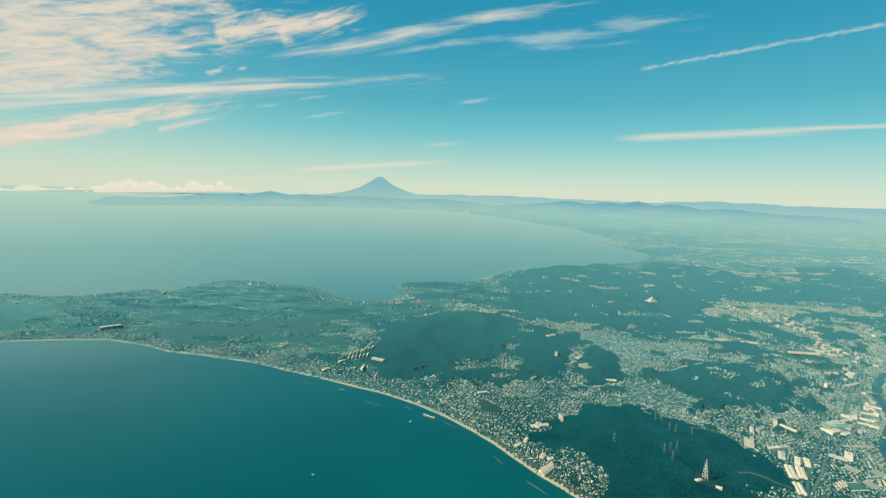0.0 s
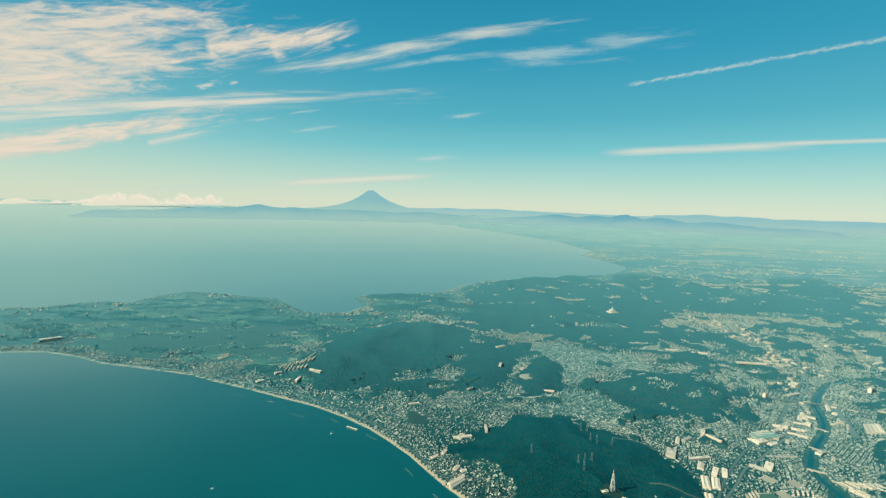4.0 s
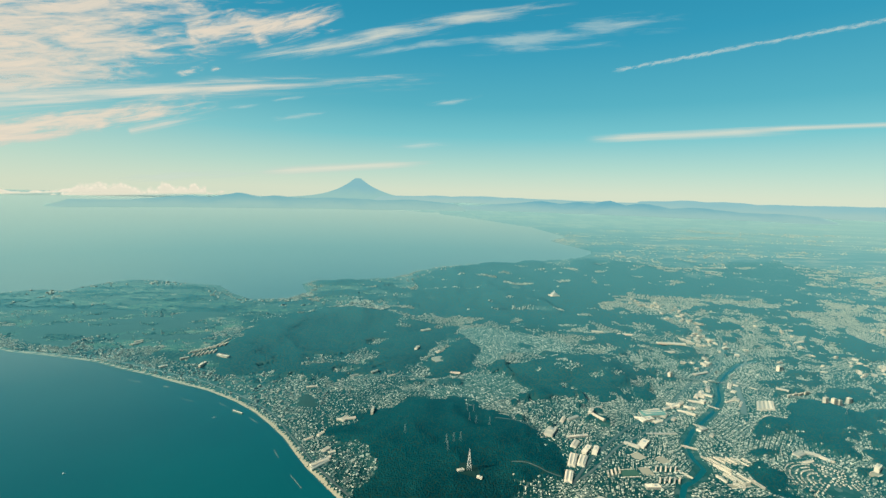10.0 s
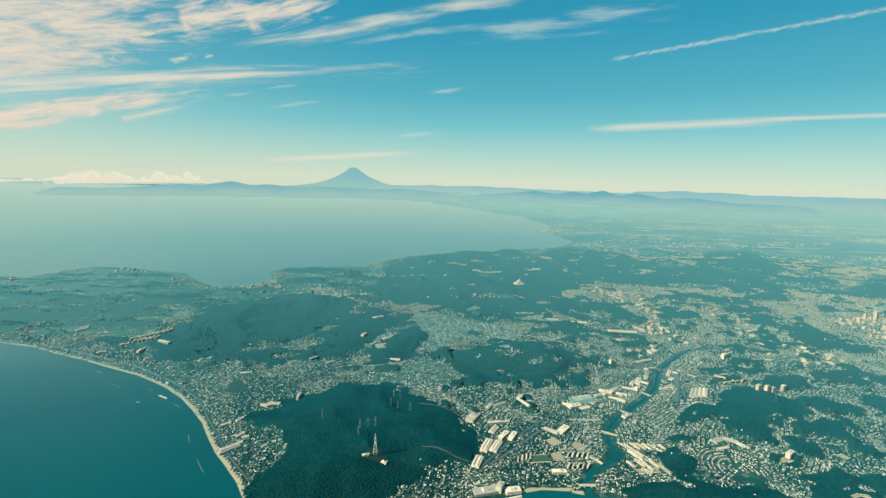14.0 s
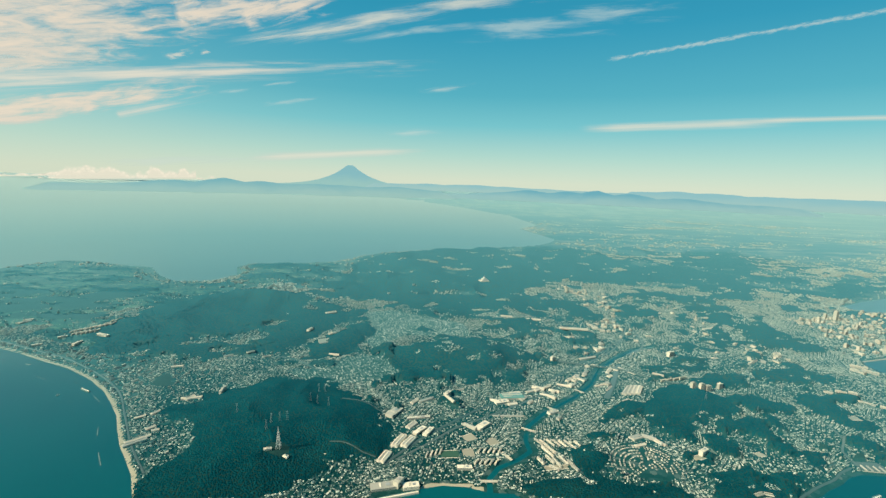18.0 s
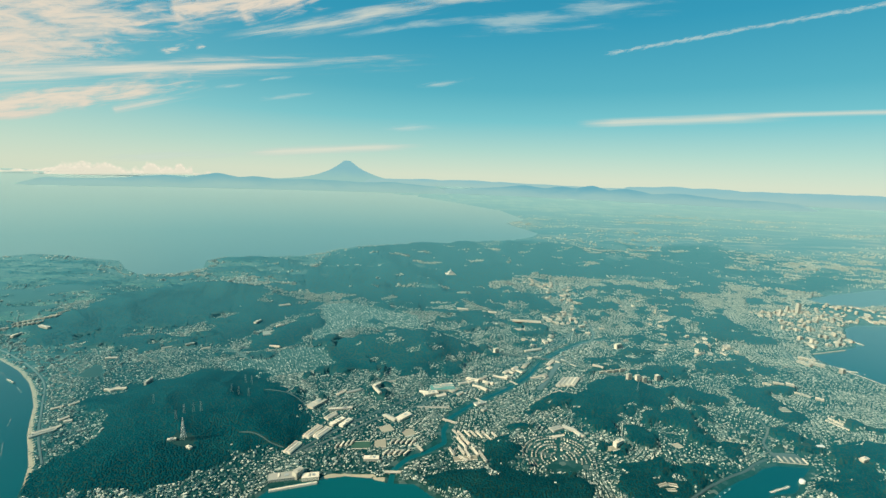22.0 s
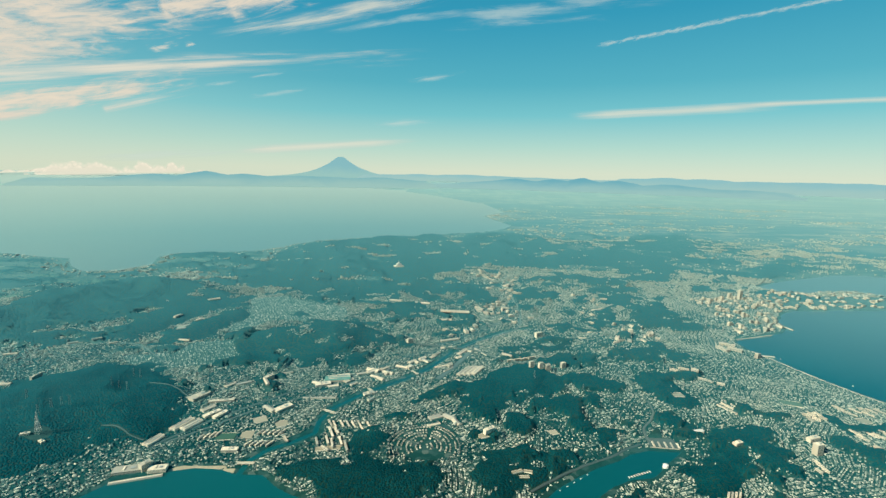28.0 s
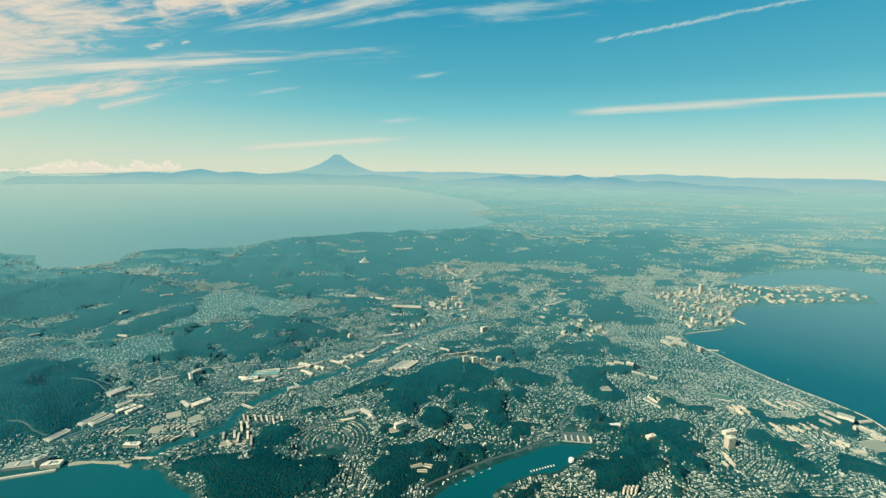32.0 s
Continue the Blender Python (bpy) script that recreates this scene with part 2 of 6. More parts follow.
LEAVES = plain("broadleaf_crowns", [(0.0, (0.001, 0.027, 0.036)), (0.4, (0.0015, 0.037, 0.047)), (0.75, (0.004, 0.050, 0.058)), (1.0, (0.014, 0.074, 0.070))], scale=2.0, shine=0.0, tint=LEAF_HAZE, most=0.88, reach=(0.35, 0.92), stands=0.62)
ASPHALT = plain("asphalt", [(0.0, (0.06, 0.075, 0.075)), (1.0, (0.11, 0.12, 0.115))], scale=1.5, random_by="object")
EARTH = plain("bare_earth", [(0.0, (0.30, 0.25, 0.18)), (1.0, (0.46, 0.39, 0.29))], scale=0.6, random_by="object", bump_power=0.5)
TURF = plain("turf", [(0.0, (0.035, 0.075, 0.035)), (1.0, (0.07, 0.12, 0.055))], scale=0.8, random_by="object")
RIPRAP = plain("breakwater_stone", [(0.0, (0.12, 0.14, 0.13)), (1.0, (0.24, 0.25, 0.22))], scale=2.5, random_by="object", bump_power=0.6)
WHITE = plain("white_paint", [(0.0, (0.76, 0.74, 0.70)), (1.0, (0.82, 0.80, 0.76))], random_by="object")
GREYSTEEL = plain("weathered_steel", [(0.0, (0.17, 0.22, 0.22)), (1.0, (0.24, 0.29, 0.29))], rough=0.6, random_by="object")
STEEL = plain("galvanised_steel", [(0.0, (0.34, 0.35, 0.35)), (1.0, (0.48, 0.48, 0.46))], rough=0.5, metal=0.4, random_by="object")


def make_cloud(name, stretch, lo, hi, most, ripple, color=(0.80, 0.74, 0.60), edge=1.6, spread=0.55, taper=(0.22, 0.55), gain=1.0):
    """High cloud of the sky backdrop: ragged by noise along its length, thin at its rims."""
    m, k = material(name)
    uv = k.add("ShaderNodeUVMap", uv_map="sheet").outputs[0]
    seed = k.math("MULTIPLY", k.add("ShaderNodeObjectInfo").outputs["Random"], 37.0)
    shift = k.add("ShaderNodeCombineXYZ", [seed, k.math("MULTIPLY", seed, 1.7), seed]).outputs[0]
    x, y, _ = k.add("ShaderNodeSeparateXYZ", [uv]).outputs
    long_uv = k.add("ShaderNodeVectorMath", [k.add("ShaderNodeCombineXYZ", [k.math("MULTIPLY", x, stretch[0]), k.math("MULTIPLY", y, stretch[1]), 0.0]).outputs[0], shift], operation="ADD").outputs[0]
    body = k.noise(long_uv, 1.0, 7, 0.6, 2.1, ripple)
    fine = k.noise(k.add("ShaderNodeMapping", {"Vector": long_uv, "Rotation": (0, 0, 0.35), "Scale": (1.0, 2.2, 1)}).outputs[0], 3.6, 5, 0.62, 2.0, 0.6)
    size = k.add("ShaderNodeUVMap", uv_map="unit").outputs[0]
    a, b, _ = k.add("ShaderNodeSeparateXYZ", [size]).outputs
    across = k.math("SUBTRACT", 1.0, k.math("POWER", k.math("ABSOLUTE", k.math("SUBTRACT", k.math("MULTIPLY", b, 2.0), 1.0)), edge))
    along = k.math("MULTIPLY", k.span(a, 0.0, taper[0]), k.span(a, 1.0, taper[1]))
    body = k.math("ADD", k.math("MULTIPLY", k.math("SUBTRACT", body, 0.5), gain), 0.5)
    dens = k.math("ADD", body, k.math("MULTIPLY", k.math("SUBTRACT", fine, 0.5), 0.42))
    dens = k.math("SUBTRACT", k.math("ADD", dens, k.math("MULTIPLY", k.math("MULTIPLY", across, along), spread)), 0.62)
    alpha = k.math("MULTIPLY", k.add("ShaderNodeMapRange", [dens, lo, hi, 0.0, most], clamp=True, interpolation_type="SMOOTHSTEP").outputs[0], k.span(across, 0.0, 0.4))
    alpha = k.math("MULTIPLY", alpha, k.span(along, 0.0, 0.35))
    # sunlit tone is put in as emission, brighter where the cloud is dense
    bright = k.mix(k.span(dens, lo, hi + 0.15), rgb(color[0] * 0.72, color[1] * 0.84, color[2] * 0.95), rgb(*color))
    emitted = k.add("ShaderNodeEmission", [bright, 1.0]).outputs[0]
    clear = k.add("ShaderNodeBsdfTransparent").outputs[0]
    k.add("ShaderNodeOutputMaterial", [k.add("ShaderNodeMixShader", [alpha, clear, emitted]).outputs[0]])
    return m


CIRRUS = make_cloud("ice_cloud", (0.25, 1.5), -0.08, 0.46, 0.92, 0.5, (0.84, 0.72, 0.57), 1.5, 0.58, (0.06, 0.6), 1.5)
BANK = make_cloud("rippled_cloud", (0.24, 1.15), -0.14, 0.52, 0.90, 0.8, (0.84, 0.72, 0.57), 1.8, 0.46, (0.06, 0.6), 1.7)
SPINDLE = make_cloud("spindle_cloud", (0.07, 1.3), -0.08, 0.58, 0.88, 0.5, (0.82, 0.75, 0.61), 1.0, 0.6, (0.05, 0.42), 1.5)
STREAK = make_cloud("streak_cloud", (0.14, 1.6), -0.10, 0.52, 0.74, 0.5, (0.76, 0.74, 0.61), 1.0, 0.55, (0.3, 0.42), 1.2)
TUFT = make_cloud("tuft_cloud", (0.6, 3.0), 0.0, 0.42, 0.75, 0.6, (0.80, 0.74, 0.60), 1.2, 0.5, (0.3, 0.6), 1.5)
BAR = make_cloud("bar_cloud", (0.05, 1.4), -0.15, 0.5, 0.72, 0.4, (0.78, 0.76, 0.62), 1.0, 0.6, (0.2, 0.7), 0.8)
WISP = make_cloud("wisp_cloud", (0.25, 2.0), -0.04, 0.6, 0.5, 0.5, (0.72, 0.76, 0.66), 1.0, 0.55, (0.4, 0.5), 1.4)
VEIL = make_cloud("veil_cloud", (0.16, 1.3), -0.08, 0.6, 0.48, 0.6, (0.68, 0.75, 0.66), 1.2, 0.55, (0.35, 0.5), 1.4)
TRAIL = make_cloud("vapour_trail", (1.3, 4.0), -0.1, 0.5, 0.55, 0.5, (0.66, 0.74, 0.66), 0.9, 0.55, (0.05, 0.8), 1.6)


def make_heaps(name):
    """Heap clouds along the horizon: rounded tops of uneven height over a level base."""
    m, k = material(name)
    uv = k.add("ShaderNodeUVMap", uv_map="sheet").outputs[0]
    seed = k.math("MULTIPLY", k.add("ShaderNodeObjectInfo").outputs["Random"], 23.0)
    x, y, _ = k.add("ShaderNodeSeparateXYZ", [uv]).outputs
    b = k.add("ShaderNodeSeparateXYZ", [k.add("ShaderNodeUVMap", uv_map="unit").outputs[0]]).outputs[1]
    at = k.add("ShaderNodeCombineXYZ", [k.math("ADD", x, seed), y, seed]).outputs[0]
    ball = k.add("ShaderNodeTexVoronoi", {"Vector": at, "Scale": 1.0}, feature="F1").outputs["Distance"]
    bud = k.add("ShaderNodeTexVoronoi", {"Vector": at, "Scale": 2.6}, feature="F1").outputs["Distance"]
    swell = k.noise(k.add("ShaderNodeCombineXYZ", [k.math("ADD", x, seed), 0.0, seed]).outputs[0], 0.3, 2)
    top = k.math("ADD", k.span(swell, 0.34, 0.58, 0.16, 1.0), k.math("MULTIPLY", k.math("ADD", ball, k.math("MULTIPLY", bud, 0.45)), -0.42))
    level = k.math("SUBTRACT", k.math("ADD", top, 0.30), b)
    alpha = k.math("MULTIPLY", k.span(level, 0.0, 0.22, 0.0, 0.95), k.span(b, 0.10, 0.26))
    # sunlit tops and dimmer undersides are painted into the emitted colour
    bright = k.mix(k.span(k.math("ADD", level, k.math("MULTIPLY", bud, 0.5)), 0.10, 0.62), rgb(1.0, 0.89, 0.71), rgb(0.80, 0.76, 0.61))
    emitted = k.add("ShaderNodeEmission", [bright, 1.0]).outputs[0]
    k.add("ShaderNodeOutputMaterial", [k.add("ShaderNodeMixShader", [alpha, k.add("ShaderNodeBsdfTransparent").outputs[0], emitted]).outputs[0]])
    return m


PUFF = make_heaps("heap_cloud")


def make_distance(name, color, foot, high, share):
    """Mountains tens of kilometres off, mostly haze put in as glowing colour, thicker toward their feet."""
    m, k = material(name)
    p = k.add("ShaderNodeNewGeometry").outputs["Position"]
    z = k.add("ShaderNodeSeparateXYZ", [p]).outputs[2]
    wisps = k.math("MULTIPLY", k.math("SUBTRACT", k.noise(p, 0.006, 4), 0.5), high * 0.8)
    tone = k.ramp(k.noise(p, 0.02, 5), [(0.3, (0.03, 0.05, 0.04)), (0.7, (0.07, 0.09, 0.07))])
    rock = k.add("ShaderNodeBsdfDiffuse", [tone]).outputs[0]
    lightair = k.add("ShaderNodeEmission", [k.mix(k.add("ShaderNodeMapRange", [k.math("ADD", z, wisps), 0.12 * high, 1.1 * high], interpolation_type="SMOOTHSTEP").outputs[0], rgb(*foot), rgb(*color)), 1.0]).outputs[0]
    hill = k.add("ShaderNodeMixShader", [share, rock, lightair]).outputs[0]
    k.add("ShaderNodeOutputMaterial", [hill])
    return m


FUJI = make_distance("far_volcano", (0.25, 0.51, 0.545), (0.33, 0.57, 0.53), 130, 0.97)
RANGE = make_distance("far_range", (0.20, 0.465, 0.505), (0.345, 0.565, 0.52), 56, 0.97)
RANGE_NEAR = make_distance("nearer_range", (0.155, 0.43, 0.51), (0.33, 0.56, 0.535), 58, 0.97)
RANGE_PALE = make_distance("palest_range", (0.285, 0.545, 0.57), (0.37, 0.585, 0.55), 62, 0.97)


# ---- mesh helpers ----
def mesh_object(name, verts, faces, mats, slots=None, smooth=False, parent=None):
    me = bpy.data.meshes.new(name)
    if isinstance(verts, np.ndarray):
        verts = verts.reshape(-1, 3)
        me.vertices.add(len(verts))
        me.vertices.foreach_set("co", verts.astype(np.float32).ravel())
        faces = np.asarray(faces, np.int32)
        side = faces.shape[1]
        me.loops.add(faces.size)
        me.loops.foreach_set("vertex_index", faces.ravel())
        me.polygons.add(len(faces))
        me.polygons.foreach_set("loop_start", np.arange(0, faces.size, side, dtype=np.int32))
        me.polygons.foreach_set("loop_total", np.full(len(faces), side, np.int32))
        me.update(calc_edges=True)
    else:
        me.from_pydata([tuple(v) for v in verts], [], [tuple(f) for f in faces])
    for m in mats if isinstance(mats, (list, tuple)) else [mats]:
        me.materials.append(m)
    if slots is not None:
        me.polygons.foreach_set("material_index", np.asarray(slots, np.int32))
    if smooth:
        me.polygons.foreach_set("use_smooth", np.ones(len(me.polygons), bool))
    me.update()
    ob = new(name, me)
    ob.parent = parent
    return ob


def part(name, bm, mat, parent, label=""):
    """Links a bmesh as one mesh under a thing or a part."""
    me = bpy.data.meshes.new(name)
    bm.to_mesh(me)
    bm.free()
    me.materials.append(mat)
    ob = new(name, me)
    ob.parent = parent
    if label:
        ob["label"] = label
    return ob


# ---- plan: coast, river, woods ----
# coast, river and wood outlines are placed to fit the camera's view
BEACH_BAY = [(-520, 300), (-470, 262), (-400, 252), (-330, 258), (-265.6, 271), (-236, 276.5), (-207, 280), (-181, 273), (-161, 263.5), (-135, 258), (-103, 250), (-84, 241),
             (-63, 232.5), (-43, 223), (-26, 215.5), (-8.5, 204.5), (5, 193.5), (14, 184), (22.8, 174), (30, 163.5), (36.5, 154.5), (44.5, 145.3), (50.3, 138.5), (56, 129.8)]
PORT_BAY = [(62, 118), (75, 108), (95, 106), (112, 113), (121, 122), (126.5, 130), (137.8, 133.8), (146.4, 136), (154, 135.4), (160, 133), (168, 132.7), (173, 127.7), (177, 125),
            (182, 122.5), (190, 112), (215, 106), (240, 108)]
DOCK_INLET = [(248.5, 120.5), (254, 126), (262, 131.5), (270, 136), (278, 139.5), (283, 142.8), (290, 145), (300.8, 144), (293, 138), (288, 133.3), (285, 131), (278, 130.3),
              (271, 127), (265, 122.5), (264, 112), (275, 102)]
EAST_SHORE = [(320, 96), (380, 98), (402, 120), (409, 150), (411, 161), (407.5, 171.6), (401, 186), (395.5, 202.6), (391, 221), (387.6, 232), (387.6, 244.4), (393, 252.5),
              (406, 254.6), (428, 262.7), (437, 271), (440, 282), (457, 300.6), (470, 307.6), (490, 309), (506, 311), (518, 310), (530, 310), (551, 312), (566, 312),
              (580, 331), (581, 354), (563, 366), (542, 363.5), (520, 357), (497, 364), (494, 377), (535, 400), (603, 426), (638, 428), (670, 410), (740, 400), (900, 420)]
MAINLAND = [(1400, 500), (4950, 900), (4950, 4950), (-2300, 4950), (-2000, 4200), (-1500, 3700), (-700, 3500), (-350, 2900), (0, 2300), (250, 1700), (380, 1320)]
WEST_SHORE = [(392, 1060), (332, 960), (345, 880), (362, 800), (348, 760), (305, 698), (255, 660), (190, 638), (150, 618), (95, 588), (62, 545), (40, 510), (-3, 496), (-40, 487),
              (-49, 466), (-35, 430), (-45, 403), (-73, 398), (-97, 418), (-124, 452), (-158, 458), (-190, 470), (-224, 470), (-238, 446), (-245, 415), (-266, 421), (-284, 409),
              (-303, 388.6), (-333, 384), (-365, 388), (-480, 360)]
COAST = np.array(BEACH_BAY + PORT_BAY + DOCK_INLET + EAST_SHORE + MAINLAND + WEST_SHORE)
RIVER = np.array([(277, 266), (262, 260), (246, 246.5), (230, 230), (219.5, 211.5), (207.5, 198), (190, 183), (180.8, 172), (177.7, 162), (178, 155), (172, 149.5), (165.5, 145.5),
                  (161.4, 139.5), (160.4, 128)])

# each wood: outline, height of the hill under it, how soon it climbs
WOODS = []


def wood(outline, height, climb):
    WOODS.append((np.array(outline, float), height, climb))


wood([(38.6, 176), (50.4, 180.5), (55.5, 196), (84.4, 207), (122, 187.5), (128.6, 170.4), (126.7, 147.7), (119.5, 143), (108, 140), (100, 133.8), (76.5, 120), (62, 127.8), (57.5, 136.6), (56.5, 154.8)], 5.0, 14)
wood([(-38, 259), (-23.5, 242.4), (-9.7, 235.5), (9, 246.5), (21, 258), (33, 262), (42, 276), (49, 290), (58, 330), (48, 346), (20, 352), (-5, 346), (-25, 318), (-38, 290)], 0.0, 18)
wood([(124, 250), (146.3, 261), (172, 268), (186.6, 257), (198, 248), (201, 239), (184, 217.9), (173, 207), (163.6, 206.7), (150.5, 216), (135, 225), (124, 236.8)], 8.5, 14)
wood([(74.3, 246.7), (81, 259.9), (104, 295), (111.6, 280.8), (106, 252), (92, 234), (80, 235)], 3.5, 10)
wood([(17.2, 205.5), (22.2, 210.5), (29.4, 205.8), (27.6, 198.5), (20.9, 198.9)], 2.0, 4)
wood([(236.5, 194.8), (248.6, 206.8), (262.8, 213), (272.9, 208), (278.8, 196.6), (278, 186.9), (266.2, 178.2), (250.9, 173.3), (240.1, 171.5), (228.8, 171.2), (227.4, 181.2), (218.9, 186.3), (222, 191)], 3.5, 10)
wood([(189.3, 152.2), (193.7, 158.2), (203.1, 161.4), (206.5, 157), (205.5, 146.2), (199.9, 144), (192.6, 142.8), (189.5, 144.7)], 2.5, 6)
wood([(170, 133), (176, 139.5), (187, 143), (198, 140), (206, 138.5), (222, 136.5), (228, 130), (222.6, 121.9), (205, 113), (188.7, 120), (178, 126)], 4.0, 9)
wood([(307.3, 195), (320.5, 204), (323.9, 193), (326, 176.7), (320, 168), (310, 170), (305, 181)], 3.0, 9)
wood([(334.3, 227), (352, 227.6), (356, 216.5), (348.6, 209.8), (339, 216)], 3.5, 8)
wood([(311.6, 167.8), (321, 169.9), (319, 157.8), (306.5, 154), (298, 156), (301.6, 163.6)], 2.5, 7)
wood([(319, 156), (333.5, 159.7), (341.8, 157.8), (340.6, 150.6), (329, 147), (317, 142.4), (312.8, 145.6)], 2.5, 6)
wood([(304, 139.5), (312, 144), (320, 139.4), (312, 128.4), (302, 121), (296.5, 123.6), (298.5, 133.8)], 2.5, 6)
wood([(360, 147), (371, 148.8), (371.7, 142), (382, 139), (392, 130.5), (388, 122), (362, 125.8), (356.8, 130.7), (355.7, 136.3)], 2.5, 7)
wood([(368.5, 167.9), (373.7, 165.8), (373.9, 152.3), (365, 148.8), (363.6, 157.8)], 1.8, 6)
wood([(403, 170), (408, 161.7), (406, 152), (400, 159.7)], 1.5, 5)
wood([(272, 159.5), (284, 161), (285.5, 151), (279, 143), (268, 140), (264.5, 144), (272.5, 150)], 2.2, 6)
wood([(231.6, 143.4), (241.8, 144.6), (249.8, 142.8), (259.4, 141.9), (261.1, 136.2), (256.1, 129.1), (248.5, 124.2), (240.3, 114), (228, 112), (227.4, 133.9)], 2.8, 7)
wood([(245.3, 159.1), (256, 161.8), (254.4, 152.4), (246.6, 147.9), (244.1, 152.2)], 1.5, 5)
wood([(252.5, 235), (270.7, 234), (296.1, 242.5), (287, 227.5), (268.4, 223.5), (250.7, 225.8)], 2.5, 7)
wood([(287.5, 265), (302, 277), (305.5, 265.8), (292.5, 256)], 3.0, 7)
wood([(50, 395), (76, 355), (101, 338), (128, 328), (150, 313), (170, 305), (181, 318), (203, 325), (222, 308), (232, 340), (224, 378), (242, 400), (255, 430), (255, 480), (250, 560),
      (235, 640), (180, 640), (120, 600), (72, 505), (60, 470), (72, 430)], 0.0, 7)
wood([(262, 470), (282, 427), (320, 426), (360, 441), (395, 440), (430, 470), (440, 500), (420, 545), (390, 575), (340, 625), (285, 630), (250, 590), (258, 520)], 0.0, 7)
wood([(392, 414), (410, 402), (445, 405), (463, 463), (508, 502), (579, 599), (620, 730), (537, 685), (460, 586), (430, 520), (405, 450)], 0.0, 14)
wood([(46, 262), (48, 305), (70, 318), (78, 312), (97, 326), (101, 312), (88, 290), (76, 262), (70, 236), (49, 231)], 2.6, 10)
wood([(347, 313), (358, 317), (374, 305), (380, 290), (370, 284), (356, 291)], 2.2, 8)
wood([(324.6, 292.5), (336.4, 296.3), (337.8, 286.3), (329.5, 277.8), (322.8, 281.3)], 1.8, 7)
wood([(300.3, 295), (312.9, 302.5), (316.2, 292.1), (303.9, 285.1)], 1.8, 7)
wood([(332, 344.3), (347.8, 354.7), (346.2, 336), (323, 322)], 2.0, 8)
wood([(300.3, 342.7), (313.7, 348), (316.9, 324.3), (300.7, 323.6)], 2.0, 8)
wood([(229, 379.6), (244, 364.2), (259.4, 340.7), (253.5, 327.3), (238, 335), (228.7, 339.2)], 2.4, 9)
wood([(299.3, 221.6), (307.9, 227.9), (329.2, 239.4), (327.2, 234.9), (308.9, 221.8)], 1.5, 6)
wood([(188.6, 304.7), (211.3, 313.2), (222.2, 291.9), (220.4, 275.9), (207, 275.4), (194, 291)], 3.0, 9)
wood([(133.3, 282), (136.2, 292), (147.4, 279.4), (144.4, 270.3)], 2.0, 7)
wood([(470.6, 356), (494.7, 364.4), (496.7, 343.2), (472, 340.2)], 2.2, 7)
wood([(283, 219), (296, 227), (315, 223), (314, 218), (293, 213)], 2.0, 6)
wood([(-165, 300), (-120, 312), (-90, 296), (-110, 288), (-150, 290)], 2.0, 10)


wood([(482, 318), (486, 332), (500, 352), (516, 350), (514, 330), (498, 316)], 3.0, 7)


# long crests: points of x, y and height, and how far the slope reaches
RIDGES = [
    ([(-36, 262, 3), (-22, 285, 7), (-8, 312, 9.5), (14, 330, 11.5), (30, 333, 11.5), (48, 330, 8), (62, 322, 3.5)], 24),
    ([(96, 540, 6.5), (101, 530, 7.7), (120, 470, 8.4), (147, 402, 8.6), (170, 396, 7.4), (191, 409, 5.9), (215, 395, 5.5), (232, 375, 4)], 36),
    ([(147, 402, 8.6), (130, 360, 5.5), (112, 338, 3)], 20),
    ([(120, 470, 8), (150, 560, 5.5), (157, 604, 5.5), (185, 610, 4)], 32),
    ([(191, 409, 5.9), (205, 360, 4.5), (195, 320, 3)], 18),
    ([(222, 640, 4.5), (215, 560, 4.5), (200, 480, 5.5)], 30),
    ([(240, 520, 6.5), (285, 598, 10.4), (338, 605, 10), (380, 560, 8.6), (412, 520, 6.5), (440, 500, 4)], 55),
    ([(300, 590, 9), (300, 500, 6.5), (290, 450, 3)], 30),
    ([(360, 575, 8.5), (355, 500, 6), (350, 455, 3)], 28),
    ([(400, 430, 2.5), (450, 470, 4), (520, 560, 5), (600, 680, 5)], 35),
]
# estates of small houses in even rows
SUBURBS = [np.array(p) for p in (
    [(98.7, 312), (117.6, 318.5), (151.4, 303), (165, 296.6), (167, 277), (148, 270.5), (133, 272), (126, 269.7), (113.7, 248), (102.5, 257.9), (108, 276)],
    [(73, 217), (95, 222), (98, 233.7), (116, 238.6), (125, 222), (131.8, 214), (115.7, 208), (104, 203), (91, 200)])]


def in_suburb(x, y):
    out = np.zeros(x.shape, bool)
    some = (x > 70) & (x < 170) & (y > 196) & (y < 320)
    for p in SUBURBS:
        out[some] |= distance_to(p, x[some], y[some])[1]
    return out


def ridge_height(x, y):
    """Height of the long crests with their spurs and gullies."""
    out = np.zeros_like(x)
    some = (x > -110) & (x < 760) & (y > 200) & (y < 860)
    x, y = x[some], y[some]
    bend = np.abs(rough(x, y, 26, 2, 108) - 0.5) * 2
    fold = np.abs(rough(x, y, 13, 2, 118) - 0.5) * 2
    best = np.zeros_like(x)
    for line, reach in RIDGES:
        for (ax, ay, ah), (bx, by, bh) in zip(line[:-1], line[1:]):
            dx, dy = bx - ax, by - ay
            s = np.clip(((x - ax) * dx + (y - ay) * dy) / (dx * dx + dy * dy), 0, 1)
            d = np.hypot(x - ax - s * dx, y - ay - s * dy) / reach
            best = np.maximum(best, (ah + (bh - ah) * s) * np.exp(-(d * (0.75 + 0.9 * bend)) ** 1.35))
    out[some] = best * (1.02 - 0.46 * bend * step(best, 0.5, 4) - 0.12 * fold)
    return out


